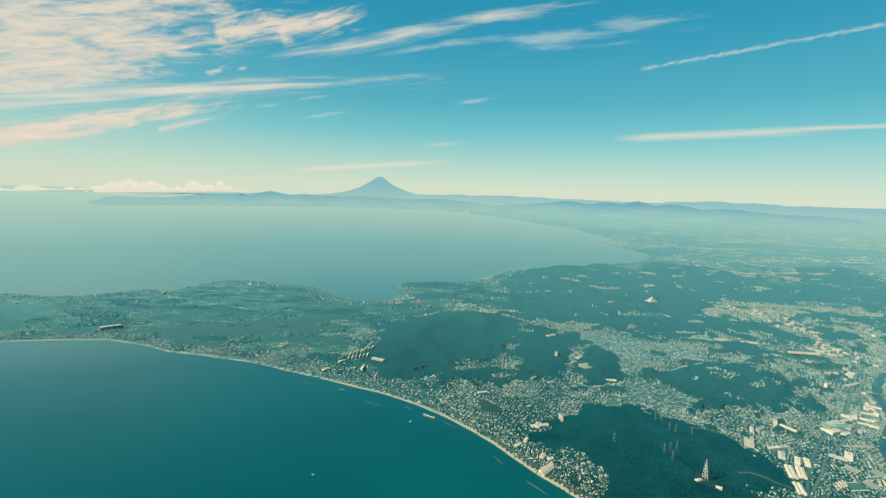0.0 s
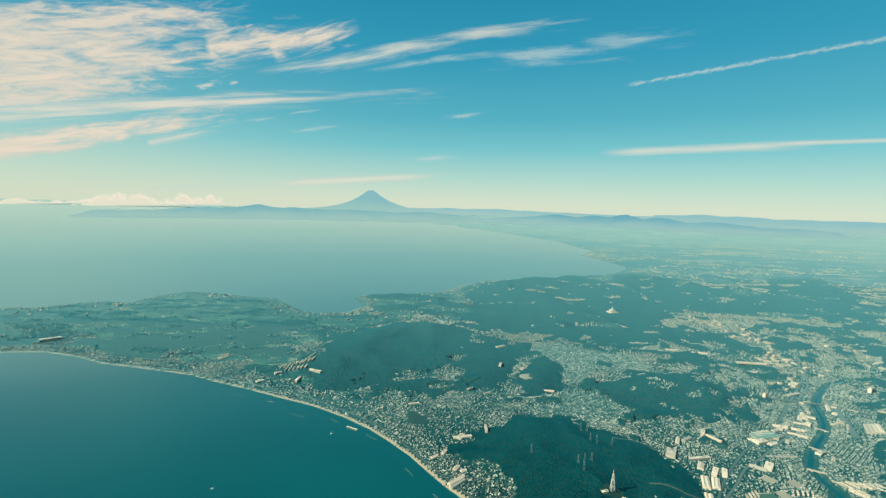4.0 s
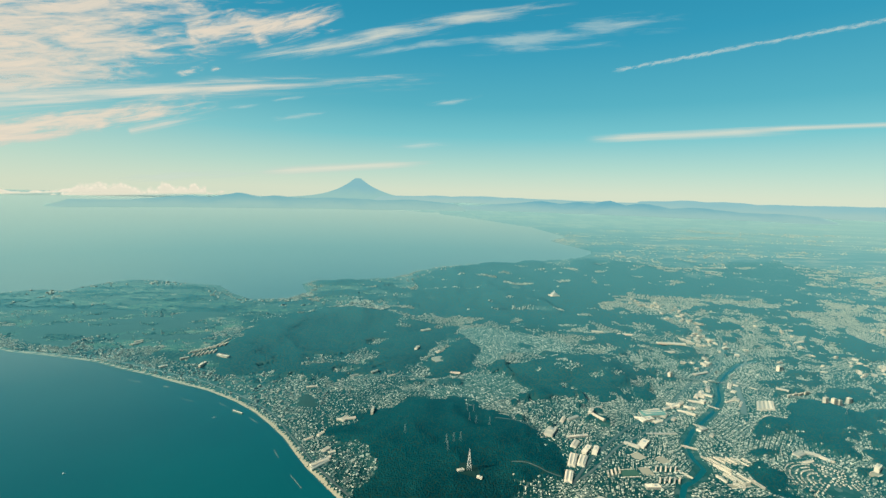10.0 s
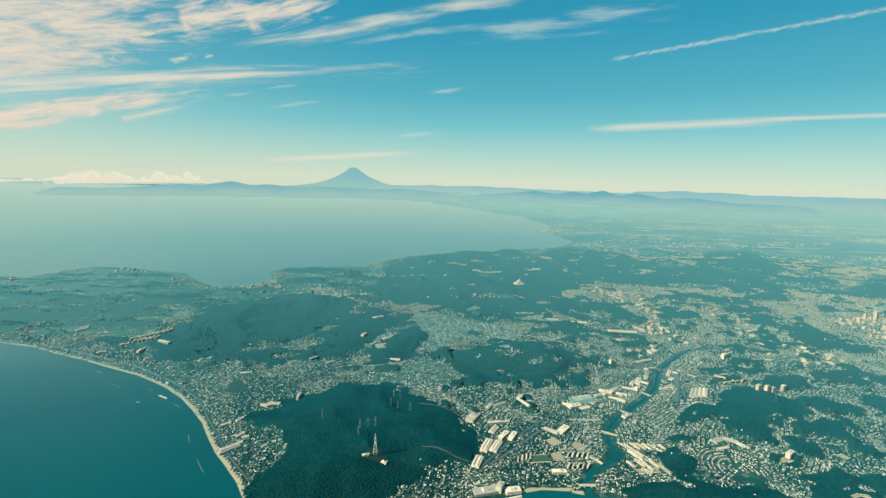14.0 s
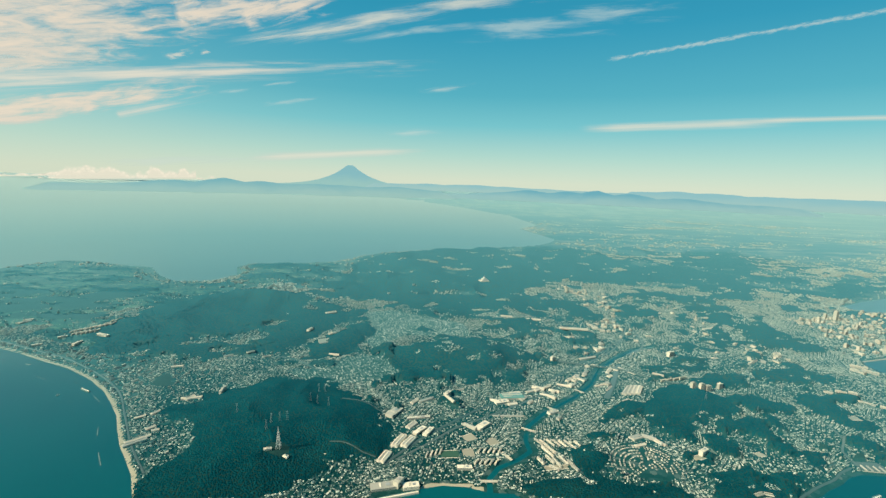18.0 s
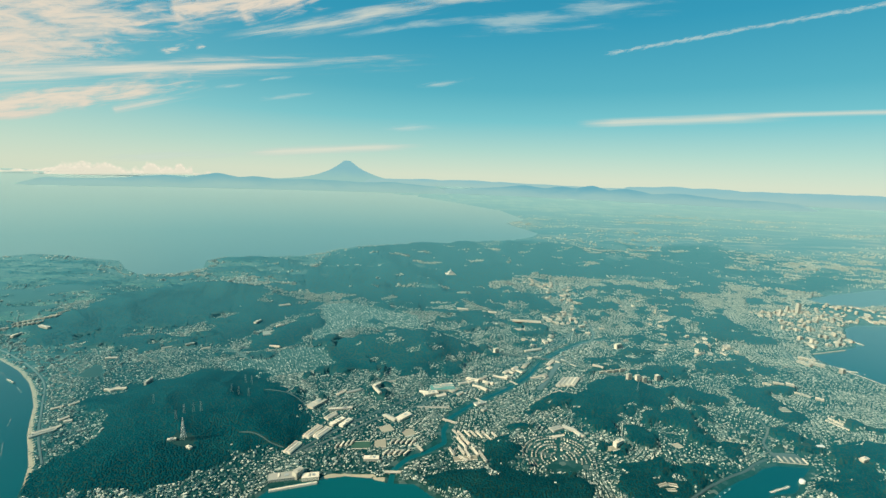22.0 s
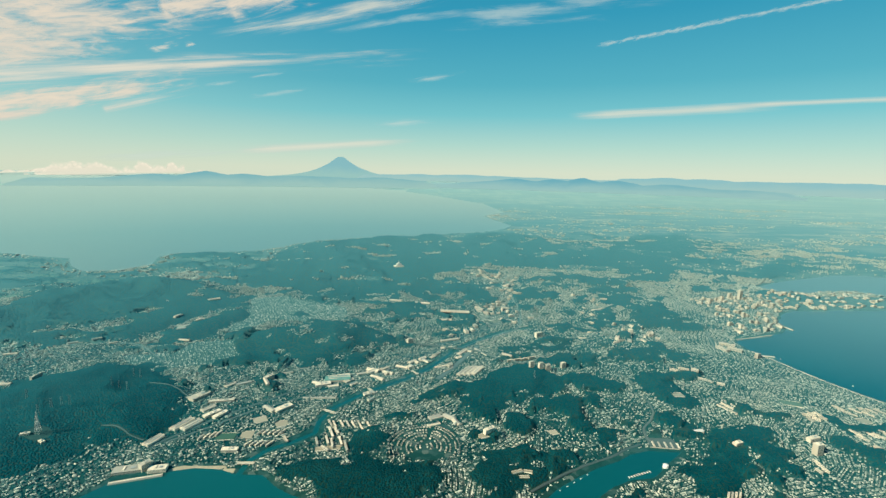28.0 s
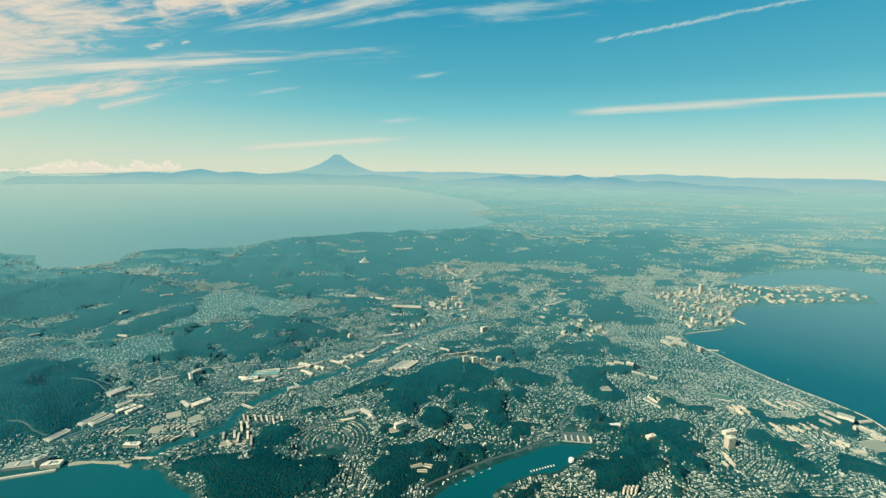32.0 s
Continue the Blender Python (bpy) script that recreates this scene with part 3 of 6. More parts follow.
def distance_to(line, x, y, closed=True):
    """The least distance of points from a line of straight pieces, and for closed ones whether they lie inside."""
    best = np.full(x.shape, 1e18)
    inside = np.zeros(x.shape, bool)
    count = len(line)
    for i in range(count if closed else count - 1):
        (ax, ay), (bx, by) = line[i], line[(i + 1) % count]
        dx, dy = bx - ax, by - ay
        s = np.clip(((x - ax) * dx + (y - ay) * dy) / (dx * dx + dy * dy + 1e-12), 0, 1)
        best = np.minimum(best, (x - ax - s * dx) ** 2 + (y - ay - s * dy) ** 2)
        if closed and ay != by:
            inside ^= ((ay > y) != (by > y)) & (x < (bx - ax) * (y - ay) / (by - ay) + ax)
    return np.sqrt(best), inside


_rng = np.random.default_rng(7)
_LATTICE = _rng.random((256, 256))


def rough(x, y, size, octaves=4, seed=0):
    """Value noise of about 0..1 with its largest lumps of that size."""
    total, weight, amp = 0.0, 0.0, 1.0
    for o in range(octaves):
        u, v = x / size + 17.3 * (seed + o), y / size + 9.1 * (seed + 2 * o)
        i, j = np.floor(u).astype(int), np.floor(v).astype(int)
        s, t = u - i, v - j
        s, t = s * s * (3 - 2 * s), t * t * (3 - 2 * t)
        g = _LATTICE
        a, b = g[i % 256, j % 256], g[(i + 1) % 256, j % 256]
        c, d = g[i % 256, (j + 1) % 256], g[(i + 1) % 256, (j + 1) % 256]
        total = total + amp * ((a * (1 - s) + b * s) * (1 - t) + (c * (1 - s) + d * s) * t)
        weight += amp
        amp, size = amp * 0.5, size * 0.5
    return total / weight


def step(v, a, b):
    s = np.clip((v - a) / (b - a), 0, 1)
    return s * s * (3 - 2 * s)


def river_gap(x, y):
    d, _ = distance_to(RIVER, x, y, closed=False)
    return d - (0.95 - 0.4 * step(y, 170, 262))


def terrain(x, y):
    """Height of the land and its cover (woods, fields, beach, distance to water) at points x, y."""
    x, y = np.asarray(x, float), np.asarray(y, float)
    d, inside = distance_to(COAST, x, y)
    ragged = (rough(x, y, 14, 3, 3) - 0.5) * 5 * step(d, 0, 4) * step(y, 300, 420)
    shore = np.where(inside, d, -d) + ragged
    shore = np.minimum(shore, river_gap(x, y))
    near = (x > -460) & (x < 700) & (y < 1000)
    woods = np.zeros_like(x)
    hill = np.zeros_like(x)
    wob = (rough(x, y, 11, 4, 1) - 0.5) * 20.0 + (rough(x, y, 30, 2, 5) - 0.5) * 16.0
    frayed = (rough(x, y, 4.5, 3, 6) - 0.5) * 5.5
    glade = step(rough(x, y * 1.3, 8.0, 3, 120), 0.665, 0.685) * step(345 - y, 0, 10) * step(x, 128, 140) + step(rough(x, y * 1.7, 17, 4, 121), 0.685, 0.705) * step(y, 335, 350)
    ridges = 1 - np.clip(np.abs(0.45 * rough(x, y, 17, 2, 8) + 0.55 * rough(x, y, 45, 2, 9) - 0.5) * 5, 0, 1) ** 1.3
    spurs = 1 - np.clip(np.abs(0.6 * rough(x, y, 15, 2, 18) + 0.4 * rough(x, y, 34, 2, 19) - 0.5) * 4.2, 0, 1)
    for outline, height, climb in WOODS:
        lo, hi = outline.min(0) - 12, outline.max(0) + 12
        near_it = (x > lo[0]) & (x < hi[0]) & (y > lo[1]) & (y < hi[1])
        if not near_it.any():
            continue
        dd, ins = distance_to(outline, x[near_it], y[near_it])
        inner = np.where(ins, dd, -dd)
        s = inner + frayed[near_it] + wob[near_it] * min(1.0, 0.12 + climb / 16) - (1.2 if climb <= 10 else 0.3)
        woods[near_it] = np.maximum(woods[near_it], step(s, -0.8, 0.8))
        hill[near_it] = np.maximum(hill[near_it], height * (1 - np.exp(-np.maximum(0.75 * inner + 0.25 * s, 0) / climb)) * 1.25 * (0.56 + 0.44 * spurs[near_it]))
    woods = woods * (1 - glade * step(x, 40, 60))
    hill = np.maximum(hill, ridge_height(x, y))
    # small wooded knolls between the houses, and the patchwork farther off
    knoll = rough(x, y * 1.7, 20, 4, 21)
    port = step(x, 345, 358) * step(y, 160, 170) * step(265 - y, 0, 10)
    small = step(knoll, 0.59, 0.605) * step(x, 205, 250) * step(shore, 6, 14) * step(y, 205, 235)
    west = step(rough(x, y * 2.0, 24, 4, 33), 0.555, 0.57) * step(shore, 8, 16) * step(y, 200, 240) * step(-x, -120, -60)
    patch = step(rough(x, y * 2.0, 60, 5, 41) - 0.08 * step(x, 240, 360) - 0.05 * step(x, 20, -60), 0.55, 0.57) * step(y + 0.25 * (x - 200) - 70 * step(x, 170, 220), 330, 380) * step(shore, 3, 12)
    far = step(rough(x, y * 2.6, 160, 5, 45), 0.47, 0.50) * step(y, 600, 760)
    scrap = step(rough(x, y * 1.4, 11, 3, 91), 0.605, 0.62) * step(shore, 2.5, 4.5) * step(x, 60, 120) * step(345 - y, 0, 20)
    small = small * (1 - step(x, 222, 236) * step(262 - y, 0, 12))
    works = step(np.abs((x - 205) - (y - 200) * 1.0), 34, 24) * step(y, 120, 150)
    scrap = scrap * (1 - works) * (1 - step(162 - x, 0, 4) * step(165 - y, 0, 4))
    small = np.maximum(small, scrap) * (1 - port)
    flatwood = np.maximum(np.maximum(small, west), np.maximum(patch, far))
    built = np.maximum(step(np.hypot((x - 442) / 62, (y - 300) / 52), 1.1, 0.95), step(np.hypot((x - 550) / 42, (y - 341) / 30), 1.1, 0.95))
    built = np.maximum(built, step(np.hypot((x - 216.5) / 11.5, (y - 149) / 12.5), 1.1, 0.95))
    flatwood = flatwood * np.where(shore > 0, 1.0, 0.0) * (1 - built) * np.where(in_suburb(x, y), 0.0, 1.0)
    hill = np.maximum(hill, flatwood * (1.7 - 0.9 * step(-x, 0, 60)) * (0.4 + ridges) * near)
    woods = np.maximum(woods, flatwood)
    # market-garden plateau on the south-west
    plateau = step(np.minimum(-6 - x + 0.25 * (y - 300), shore - 17 + (rough(x, y, 30, 3, 55) - 0.5) * 16), -4, 4) * step(700 - y, 0, 100)
    plateau = plateau * (x < 60)
    fields = plateau * step(rough(x, y, 40, 3, 57), 0.33, 0.36)
    base = np.clip(shore * 0.45, -1.2, 0.32) + np.where(shore > 0, np.minimum(shore * 0.025, 1.2) * (0.4 + rough(x, y, 70, 3, 61)), 0)
    base = base + plateau * np.where(shore > 0, 1.6, 0) * rough(x, y, 45, 3, 63)
    z = base + np.where(shore > 1.0, hill * step(shore, 1, 5), 0)
    z = z + woods * np.where(shore > 1, 0.35, 0) * (1 - 0.8 * step(y, 220, 300)) * (rough(x, y, 3.0, 2, 70) - 0.3)
    sand = step(shore, 1.6, 1.1) * step(shore, -0.6, -0.2) * step(y, 118, 124) * step(58 - x, 0, 2) * (y < 300) + step(shore, 1.5, 1.0) * step(shore, -0.5, -0.2) * (x > 139) * (x < 159) * (y < 139)
    return z, woods, fields, sand, shore


def grid_lines(*spans):
    out = []
    for a, b, s in spans:
        out.extend(np.arange(a, b - s * 0.25, s))
    out.append(spans[-1][1])
    return np.array(out)


GX = grid_lines((-4950, -1400, 355), (-1400, -560, 42), (-560, -60, 4.2), (-60, 425, 1.3), (425, 760, 4.2), (760, 1400, 32), (1400, 4950, 355))
GY = grid_lines((60, 110, 5), (110, 290, 1.3), (290, 540, 3.2), (540, 1100, 9), (1100, 2000, 45), (2000, 4950, 295))
XX, YY = np.meshgrid(GX, GY)
ZZ, WOODED, FIELDS, BEACH, SHORE = terrain(XX, YY)
nx, ny = len(GX), len(GY)
idx = np.arange(nx * ny).reshape(ny, nx)
quads = np.stack([idx[:-1, :-1], idx[:-1, 1:], idx[1:, 1:], idx[1:, :-1]], -1).reshape(-1, 4)
# keep land and a rim of sea bed
keep = (SHORE.ravel()[quads].max(1) > -60)
ground = mesh_object("ground", np.stack([XX, YY, ZZ], -1), quads[keep], LAND, smooth=True)
for key, values in (("woods", WOODED), ("fields", FIELDS), ("beach", BEACH)):
    ground.data.attributes.new(key, "FLOAT", "POINT").data.foreach_set("value", values.astype(np.float32).ravel())
tagged(ground, "coastal land with towns, market gardens and wooded hills", "ground", kind="structure")



def land_at(x, y):
    """Height of the ground's surface itself."""
    x, y = np.asarray(x, float), np.asarray(y, float)
    i = np.clip(np.searchsorted(GX, x) - 1, 0, nx - 2)
    j = np.clip(np.searchsorted(GY, y) - 1, 0, ny - 2)
    s, t = np.clip((x - GX[i]) / (GX[i + 1] - GX[i]), 0, 1), np.clip((y - GY[j]) / (GY[j + 1] - GY[j]), 0, 1)
    return (ZZ[j, i] * (1 - s) + ZZ[j, i + 1] * s) * (1 - t) + (ZZ[j + 1, i] * (1 - s) + ZZ[j + 1, i + 1] * s) * t


SX = grid_lines((-4950, -600, 290), (-600, 700, 65), (700, 4950, 283))
SY = grid_lines((-400, 700, 55), (700, 4950, 283))
sx, sy = np.meshgrid(SX, SY)
idx = np.arange(sx.size).reshape(sx.shape)
water = mesh_object("water", np.stack([sx, sy, np.zeros_like(sx)], -1), np.stack([idx[:-1, :-1], idx[:-1, 1:], idx[1:, 1:], idx[1:, :-1]], -1).reshape(-1, 4), SEA)
tagged(water, "calm deep teal sea reaching the hazy horizon", "sea", kind="structure")


# ---- far mountains ----
def ridge(name, label, mat, az0, az1, dist, depth, peaks, base, rough_amp, seed):
    """A range seen along the horizon: az in degrees right of north, peaks (az, height, half width)."""
    na, nd = 260, 9
    az = np.radians(np.linspace(az0, az1, na))
    rows, hs = np.meshgrid(np.linspace(-1, 1, nd), az, indexing="ij")
    d = dist + rows * depth
    top = np.full(na, float(base))
    deg = np.degrees(az)
    for a, h, w in peaks:
        top = np.maximum(top, base + (h - base) * np.exp(-np.abs((deg - a) / w) ** 1.5))
    x, y = 125 + d * np.sin(hs), d * np.cos(hs)
    bulk = (1 - np.abs(rows) ** 1.4)
    ends = step(np.arange(na), 0, 14) * step(na - 1 - np.arange(na), 0, 14)
    z = -2 + (top[None, :] * ends[None, :] + (rough(x, y, dist * 0.05, 5, seed) - 0.5) * rough_amp * 1.3) * bulk
    idx = np.arange(na * nd).reshape(nd, na)
    ob = mesh_object(name, np.stack([x, y, z], -1), np.stack([idx[:-1, :-1], idx[:-1, 1:], idx[1:, 1:], idx[1:, :-1]], -1).reshape(-1, 4), mat, smooth=True)
    return tagged(ob, label, "mountains", kind="structure")


def volcano():
    nr, na = 34, 96
    r = np.linspace(0, 1, nr) ** 1.4
    a = np.linspace(0, 2 * math.pi, na, endpoint=False)
    R, A = np.meshgrid(r, a, indexing="ij")
    wide = 760.0
    reach = wide * R
    prof = 238.0 * np.exp(-np.maximum(reach, 30.0) / 238.0) - 2.0
    prof = prof + np.where(reach < 30, 2.0 * np.sin(A * 3) - 2.0, 0)
    gully = (rough(A * 9, R * 4, 1.0, 3, 5) - 0.5) * 14 * step(R, 0.05, 0.3) * (1 - R)
    x, y = -625 + reach * np.cos(A), 4600 + 300 * R * np.sin(A)
    idx = np.arange(nr * na).reshape(nr, na)
    q = np.stack([idx[:-1], np.roll(idx, -1, 1)[:-1], np.roll(idx, -1, 1)[1:], idx[1:]], -1).reshape(-1, 4)
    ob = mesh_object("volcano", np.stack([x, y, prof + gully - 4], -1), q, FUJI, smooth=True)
    tagged(ob, "snowless blue cone of a far volcano in haze", "mountain", kind="structure")


volcano()
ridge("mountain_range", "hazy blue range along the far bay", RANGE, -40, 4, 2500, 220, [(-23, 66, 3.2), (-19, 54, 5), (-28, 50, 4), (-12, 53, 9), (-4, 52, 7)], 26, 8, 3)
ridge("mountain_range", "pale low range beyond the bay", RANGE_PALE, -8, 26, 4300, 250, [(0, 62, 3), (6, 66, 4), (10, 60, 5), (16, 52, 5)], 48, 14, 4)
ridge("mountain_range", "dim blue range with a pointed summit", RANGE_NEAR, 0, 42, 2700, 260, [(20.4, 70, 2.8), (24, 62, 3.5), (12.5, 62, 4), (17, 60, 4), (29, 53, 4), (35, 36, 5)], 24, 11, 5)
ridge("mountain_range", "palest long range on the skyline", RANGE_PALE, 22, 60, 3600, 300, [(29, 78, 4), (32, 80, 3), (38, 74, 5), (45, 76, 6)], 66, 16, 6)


# ---- clouds ----
MIDDLE = Vector((123, 4, 94))


def toward_sky(az, el):
    a, e = radians(az), radians(el)
    return Vector((math.sin(a) * math.cos(e), math.cos(a) * math.cos(e), math.sin(e)))


def cloud(label, mat, az0, el0, az1, el1, thick, bow=0.0, far=4700, category="cloud"):
    """A thin sheet of cloud high up and far off, from one bearing to another; thick in degrees."""
    a, b = toward_sky(az0, el0), toward_sky(az1, el1)
    side = a.cross(b).normalized()
    if side.z < 0:
        side.negate()
    length = math.degrees(a.angle(b))
    nu, nv = max(8, int(length * 1.2)), 6
    verts, faces, sheet, unitary = [], [], [], []
    for j in range(nv + 1):
        for i in range(nu + 1):
            u, v = i / nu, j / nv
            off = (v - 0.5) * thick * 1.5 + bow * math.sin(math.pi * u)
            d = (a.slerp(b, u) + side * math.tan(radians(off))).normalized()
            verts.append(MIDDLE + d * (far + 40 * math.sin(math.pi * v)))
            sheet.append((u * length, v * thick * 1.5))
            unitary.append((u, v))
    for j in range(nv):
        for i in range(nu):
            k = j * (nu + 1) + i
            faces.append((k, k + 1, k + nu + 2, k + nu + 1))
    ob = mesh_object("cloud", verts, faces, mat, smooth=True)
    for key, values in (("sheet", sheet), ("unit", unitary)):
        layer = ob.data.uv_layers.new(name=key)
        for loop in ob.data.loops:
            layer.data[loop.index].uv = values[loop.vertex_index]
    return tagged(ob, label, category, group="clouds")


MASS = "broad rippled mass of cream-white high cloud"
cloud(MASS, BANK, -50.3, 11.46, -21.4, 19.14, 2.65, far=4730)
cloud(MASS, BANK, -50.48, 9.57, -25.46, 16.77, 2.94, far=4716)
cloud(MASS, BANK, -50.59, 8.42, -21.5, 15.13, 2.78, far=4702)
cloud(MASS, BANK, -50.72, 7.11, -28.41, 12.47, 2.12, far=4688)
cloud(MASS, BANK, -50.8, 6.17, -29.2, 11.14, 1.49, far=4674)
cloud("long spindle of white streak cloud", SPINDLE, -50.91, 5.03, 2.4, 13.32, 1.80, far=4644)
cloud("ragged low streak of cream cloud", CIRRUS, -51.24, 1.46, -22.76, 9.36, 1.97, far=4630)
cloud("ragged low streak of cream cloud", CIRRUS, -51.16, 2.31, -36.31, 4.64, 1.07, far=4616)
cloud("thin slanting streak of cream cloud", SPINDLE, -32.8, 5.07, -24.12, 7.89, 0.79, far=4602)
cloud(MASS, BANK, -27.3, 15.13, -16.87, 18.24, 2.71, far=4588)
cloud(MASS, BANK, -20.92, 15.97, -10.79, 19.28, 2.25, far=4574)
cloud("bright sweeping streak of ice cloud", STREAK, -22.66, 13.02, 5.41, 19.57, 1.47, far=4560)
cloud("bright sweeping streak of ice cloud", STREAK, -10.78, 16.66, 1.5, 19.03, 1.45, far=4546)
cloud("thin tapering wisp of high cloud", VEIL, -11.4, 14.78, 7.47, 17.92, 0.80, far=4532)
cloud("soft patch of thin veil cloud", VEIL, 2.25, 16.8, 21.84, 17.19, 1.91, far=4518)
cloud("soft patch of thin veil cloud", VEIL, 13.86, 18.4, 27.82, 18.13, 1.70, far=4504)
cloud("bright sweeping streak of ice cloud", STREAK, -3.09, 18.65, 16.16, 20.6, 1.31, far=4490)
cloud("narrow white vapour trail of an aircraft", TRAIL, 19.91, 13.75, 50.68, 15.74, 0.43, far=4476, category="vapour trail")
cloud("long flat streak cloud low over the hills", BAR, 17.29, 6.42, 39.96, 6.96, 0.92, far=4462)
cloud("long flat streak cloud low over the hills", BAR, 33.1, 7.13, 51.95, 6.69, 0.49, far=4448)
cloud("small ragged tuft of cloud", TUFT, -28.66, 11.12, -25.27, 12.16, 0.65, far=4434)
cloud("small ragged tuft of cloud", TUFT, -25.06, 12.08, -23.77, 12.43, 0.43, far=4420)
cloud("short thin wisp of cloud", WISP, -23.89, 8.26, -19.59, 9.18, 0.46, far=4406)
cloud("short thin wisp of cloud", WISP, -19.93, 9.38, -13.78, 10.62, 0.41, far=4392)
cloud("short thin wisp of cloud", WISP, -19.38, 7.47, -11.89, 8.88, 0.49, far=4378)
cloud("short thin wisp of cloud", WISP, -2.18, 9.98, 5.71, 11.2, 0.57, far=4364)
cloud("faint thin wisp of cloud", VEIL, -6.1, 5.15, 2.7, 5.99, 0.73, far=4350)
cloud("flat streak of cloud above the volcano", BAR, -21.25, 1.65, 1.42, 3.62, 0.99, far=4336)
cloud("faint streak of cloud above the bay", VEIL, -35.51, 0.27, -18.89, 1.71, 0.77, far=4322)
cloud("row of small white heap clouds on the horizon", PUFF, -49.45, -1.36, -35.13, -0.64, 0.42, far=4308)
cloud("row of small white heap clouds on the horizon", PUFF, -38.91, -0.90, -25.8, -0.28, 1.1, far=4294)
cloud("small white heap cloud on the horizon", PUFF, -25.71, -0.72, -24.05, -0.48, 0.42, far=4280)


# ---- woods: crowns ----
def crowns(name, label, x, y, z, size, seed, flat=1.0):
    """Many low crowns of trees, each a lumpy dome of its own."""
    g = np.random.default_rng(seed)
    count, ring = len(x), 6
    ang = np.linspace(0, 2 * math.pi, ring, endpoint=False)[None, :] + g.random((count, 1)) * 6.28
    r = size[:, None] * (0.75 + 0.5 * g.random((count, ring)))
    slope = 0.9
    lx, ly = x[:, None] + r * np.cos(ang), y[:, None] + r * np.sin(ang)
    low = np.stack([lx, ly, z[:, None] + slope * (land_at(lx, ly) - z[:, None]) - 0.15], -1)
    r2 = r * (0.62 + 0.25 * g.random((count, ring)))
    lift = 0.06 + flat * size[:, None] * (0.16 + 0.26 * g.random((count, ring)))
    mx, my = x[:, None] + r2 * np.cos(ang + 0.4), y[:, None] + r2 * np.sin(ang + 0.4)
    mid = np.stack([mx, my, z[:, None] + slope * (land_at(mx, my) - z[:, None]) + lift], -1)
    tip = np.stack([x + size * (g.random(count) - 0.5) * 0.5, y + size * (g.random(count) - 0.5) * 0.5, z + 0.08 + flat * size * (0.32 + 0.35 * g.random(count))], -1)[:, None, :]
    verts = np.concatenate([low, mid, tip], 1)
    i = np.arange(ring)
    j = (i + 1) % ring
    tri = np.concatenate([np.stack([i, j, ring + j], -1), np.stack([i, ring + j, ring + i], -1), np.stack([ring + i, ring + j, np.full(ring, 2 * ring)], -1)])
    faces = (np.arange(count)[:, None, None] * (2 * ring + 1) + tri[None]).reshape(-1, 3)
    ob = mesh_object(name, verts.reshape(-1, 3), faces, LEAVES, smooth=True)
    return tagged(ob, label, "trees", kind="stuff")


def scatter(x0, x1, y0, y1, spacing, seed):
    g = np.random.default_rng(seed)
    x, y = np.meshgrid(np.arange(x0, x1, spacing), np.arange(y0, y1, spacing))
    x = x + (g.random(x.shape) - 0.5) * spacing * 1.1
    y = y + (g.random(y.shape) - 0.5) * spacing * 1.1
    return x.ravel(), y.ravel(), g.random(x.size)


# places kept free of trees and houses: (x, y, radius)
CLEAR = []
# main streets: lines with their widths
STREETS = []


def is_clear(x, y):
    free = np.ones(x.shape, bool)
    for cx, cy, r in CLEAR:
        free &= (x - cx) ** 2 + (y - cy) ** 2 > r * r
    for line, width in STREETS:
        d, _ = distance_to(np.array(line, float), x, y, closed=False)
        free &= d > width * 0.5 + 0.35
    return free


def plant(name, label, box, spacing, size, seed, share=1.0, flat=1.0):
    x, y, c = scatter(*box, spacing, seed)
    _, w, f, b, s = terrain(x, y)
    z = land_at(x, y)
    ok = (w > 0.5) & (s > 0.6) & (c < share) & is_clear(x, y)
    x, y, z, c = x[ok], y[ok], z[ok], c[ok]
    crowns(name, label, x, y, z, size * (0.75 + 0.6 * c ** 2), seed, flat)


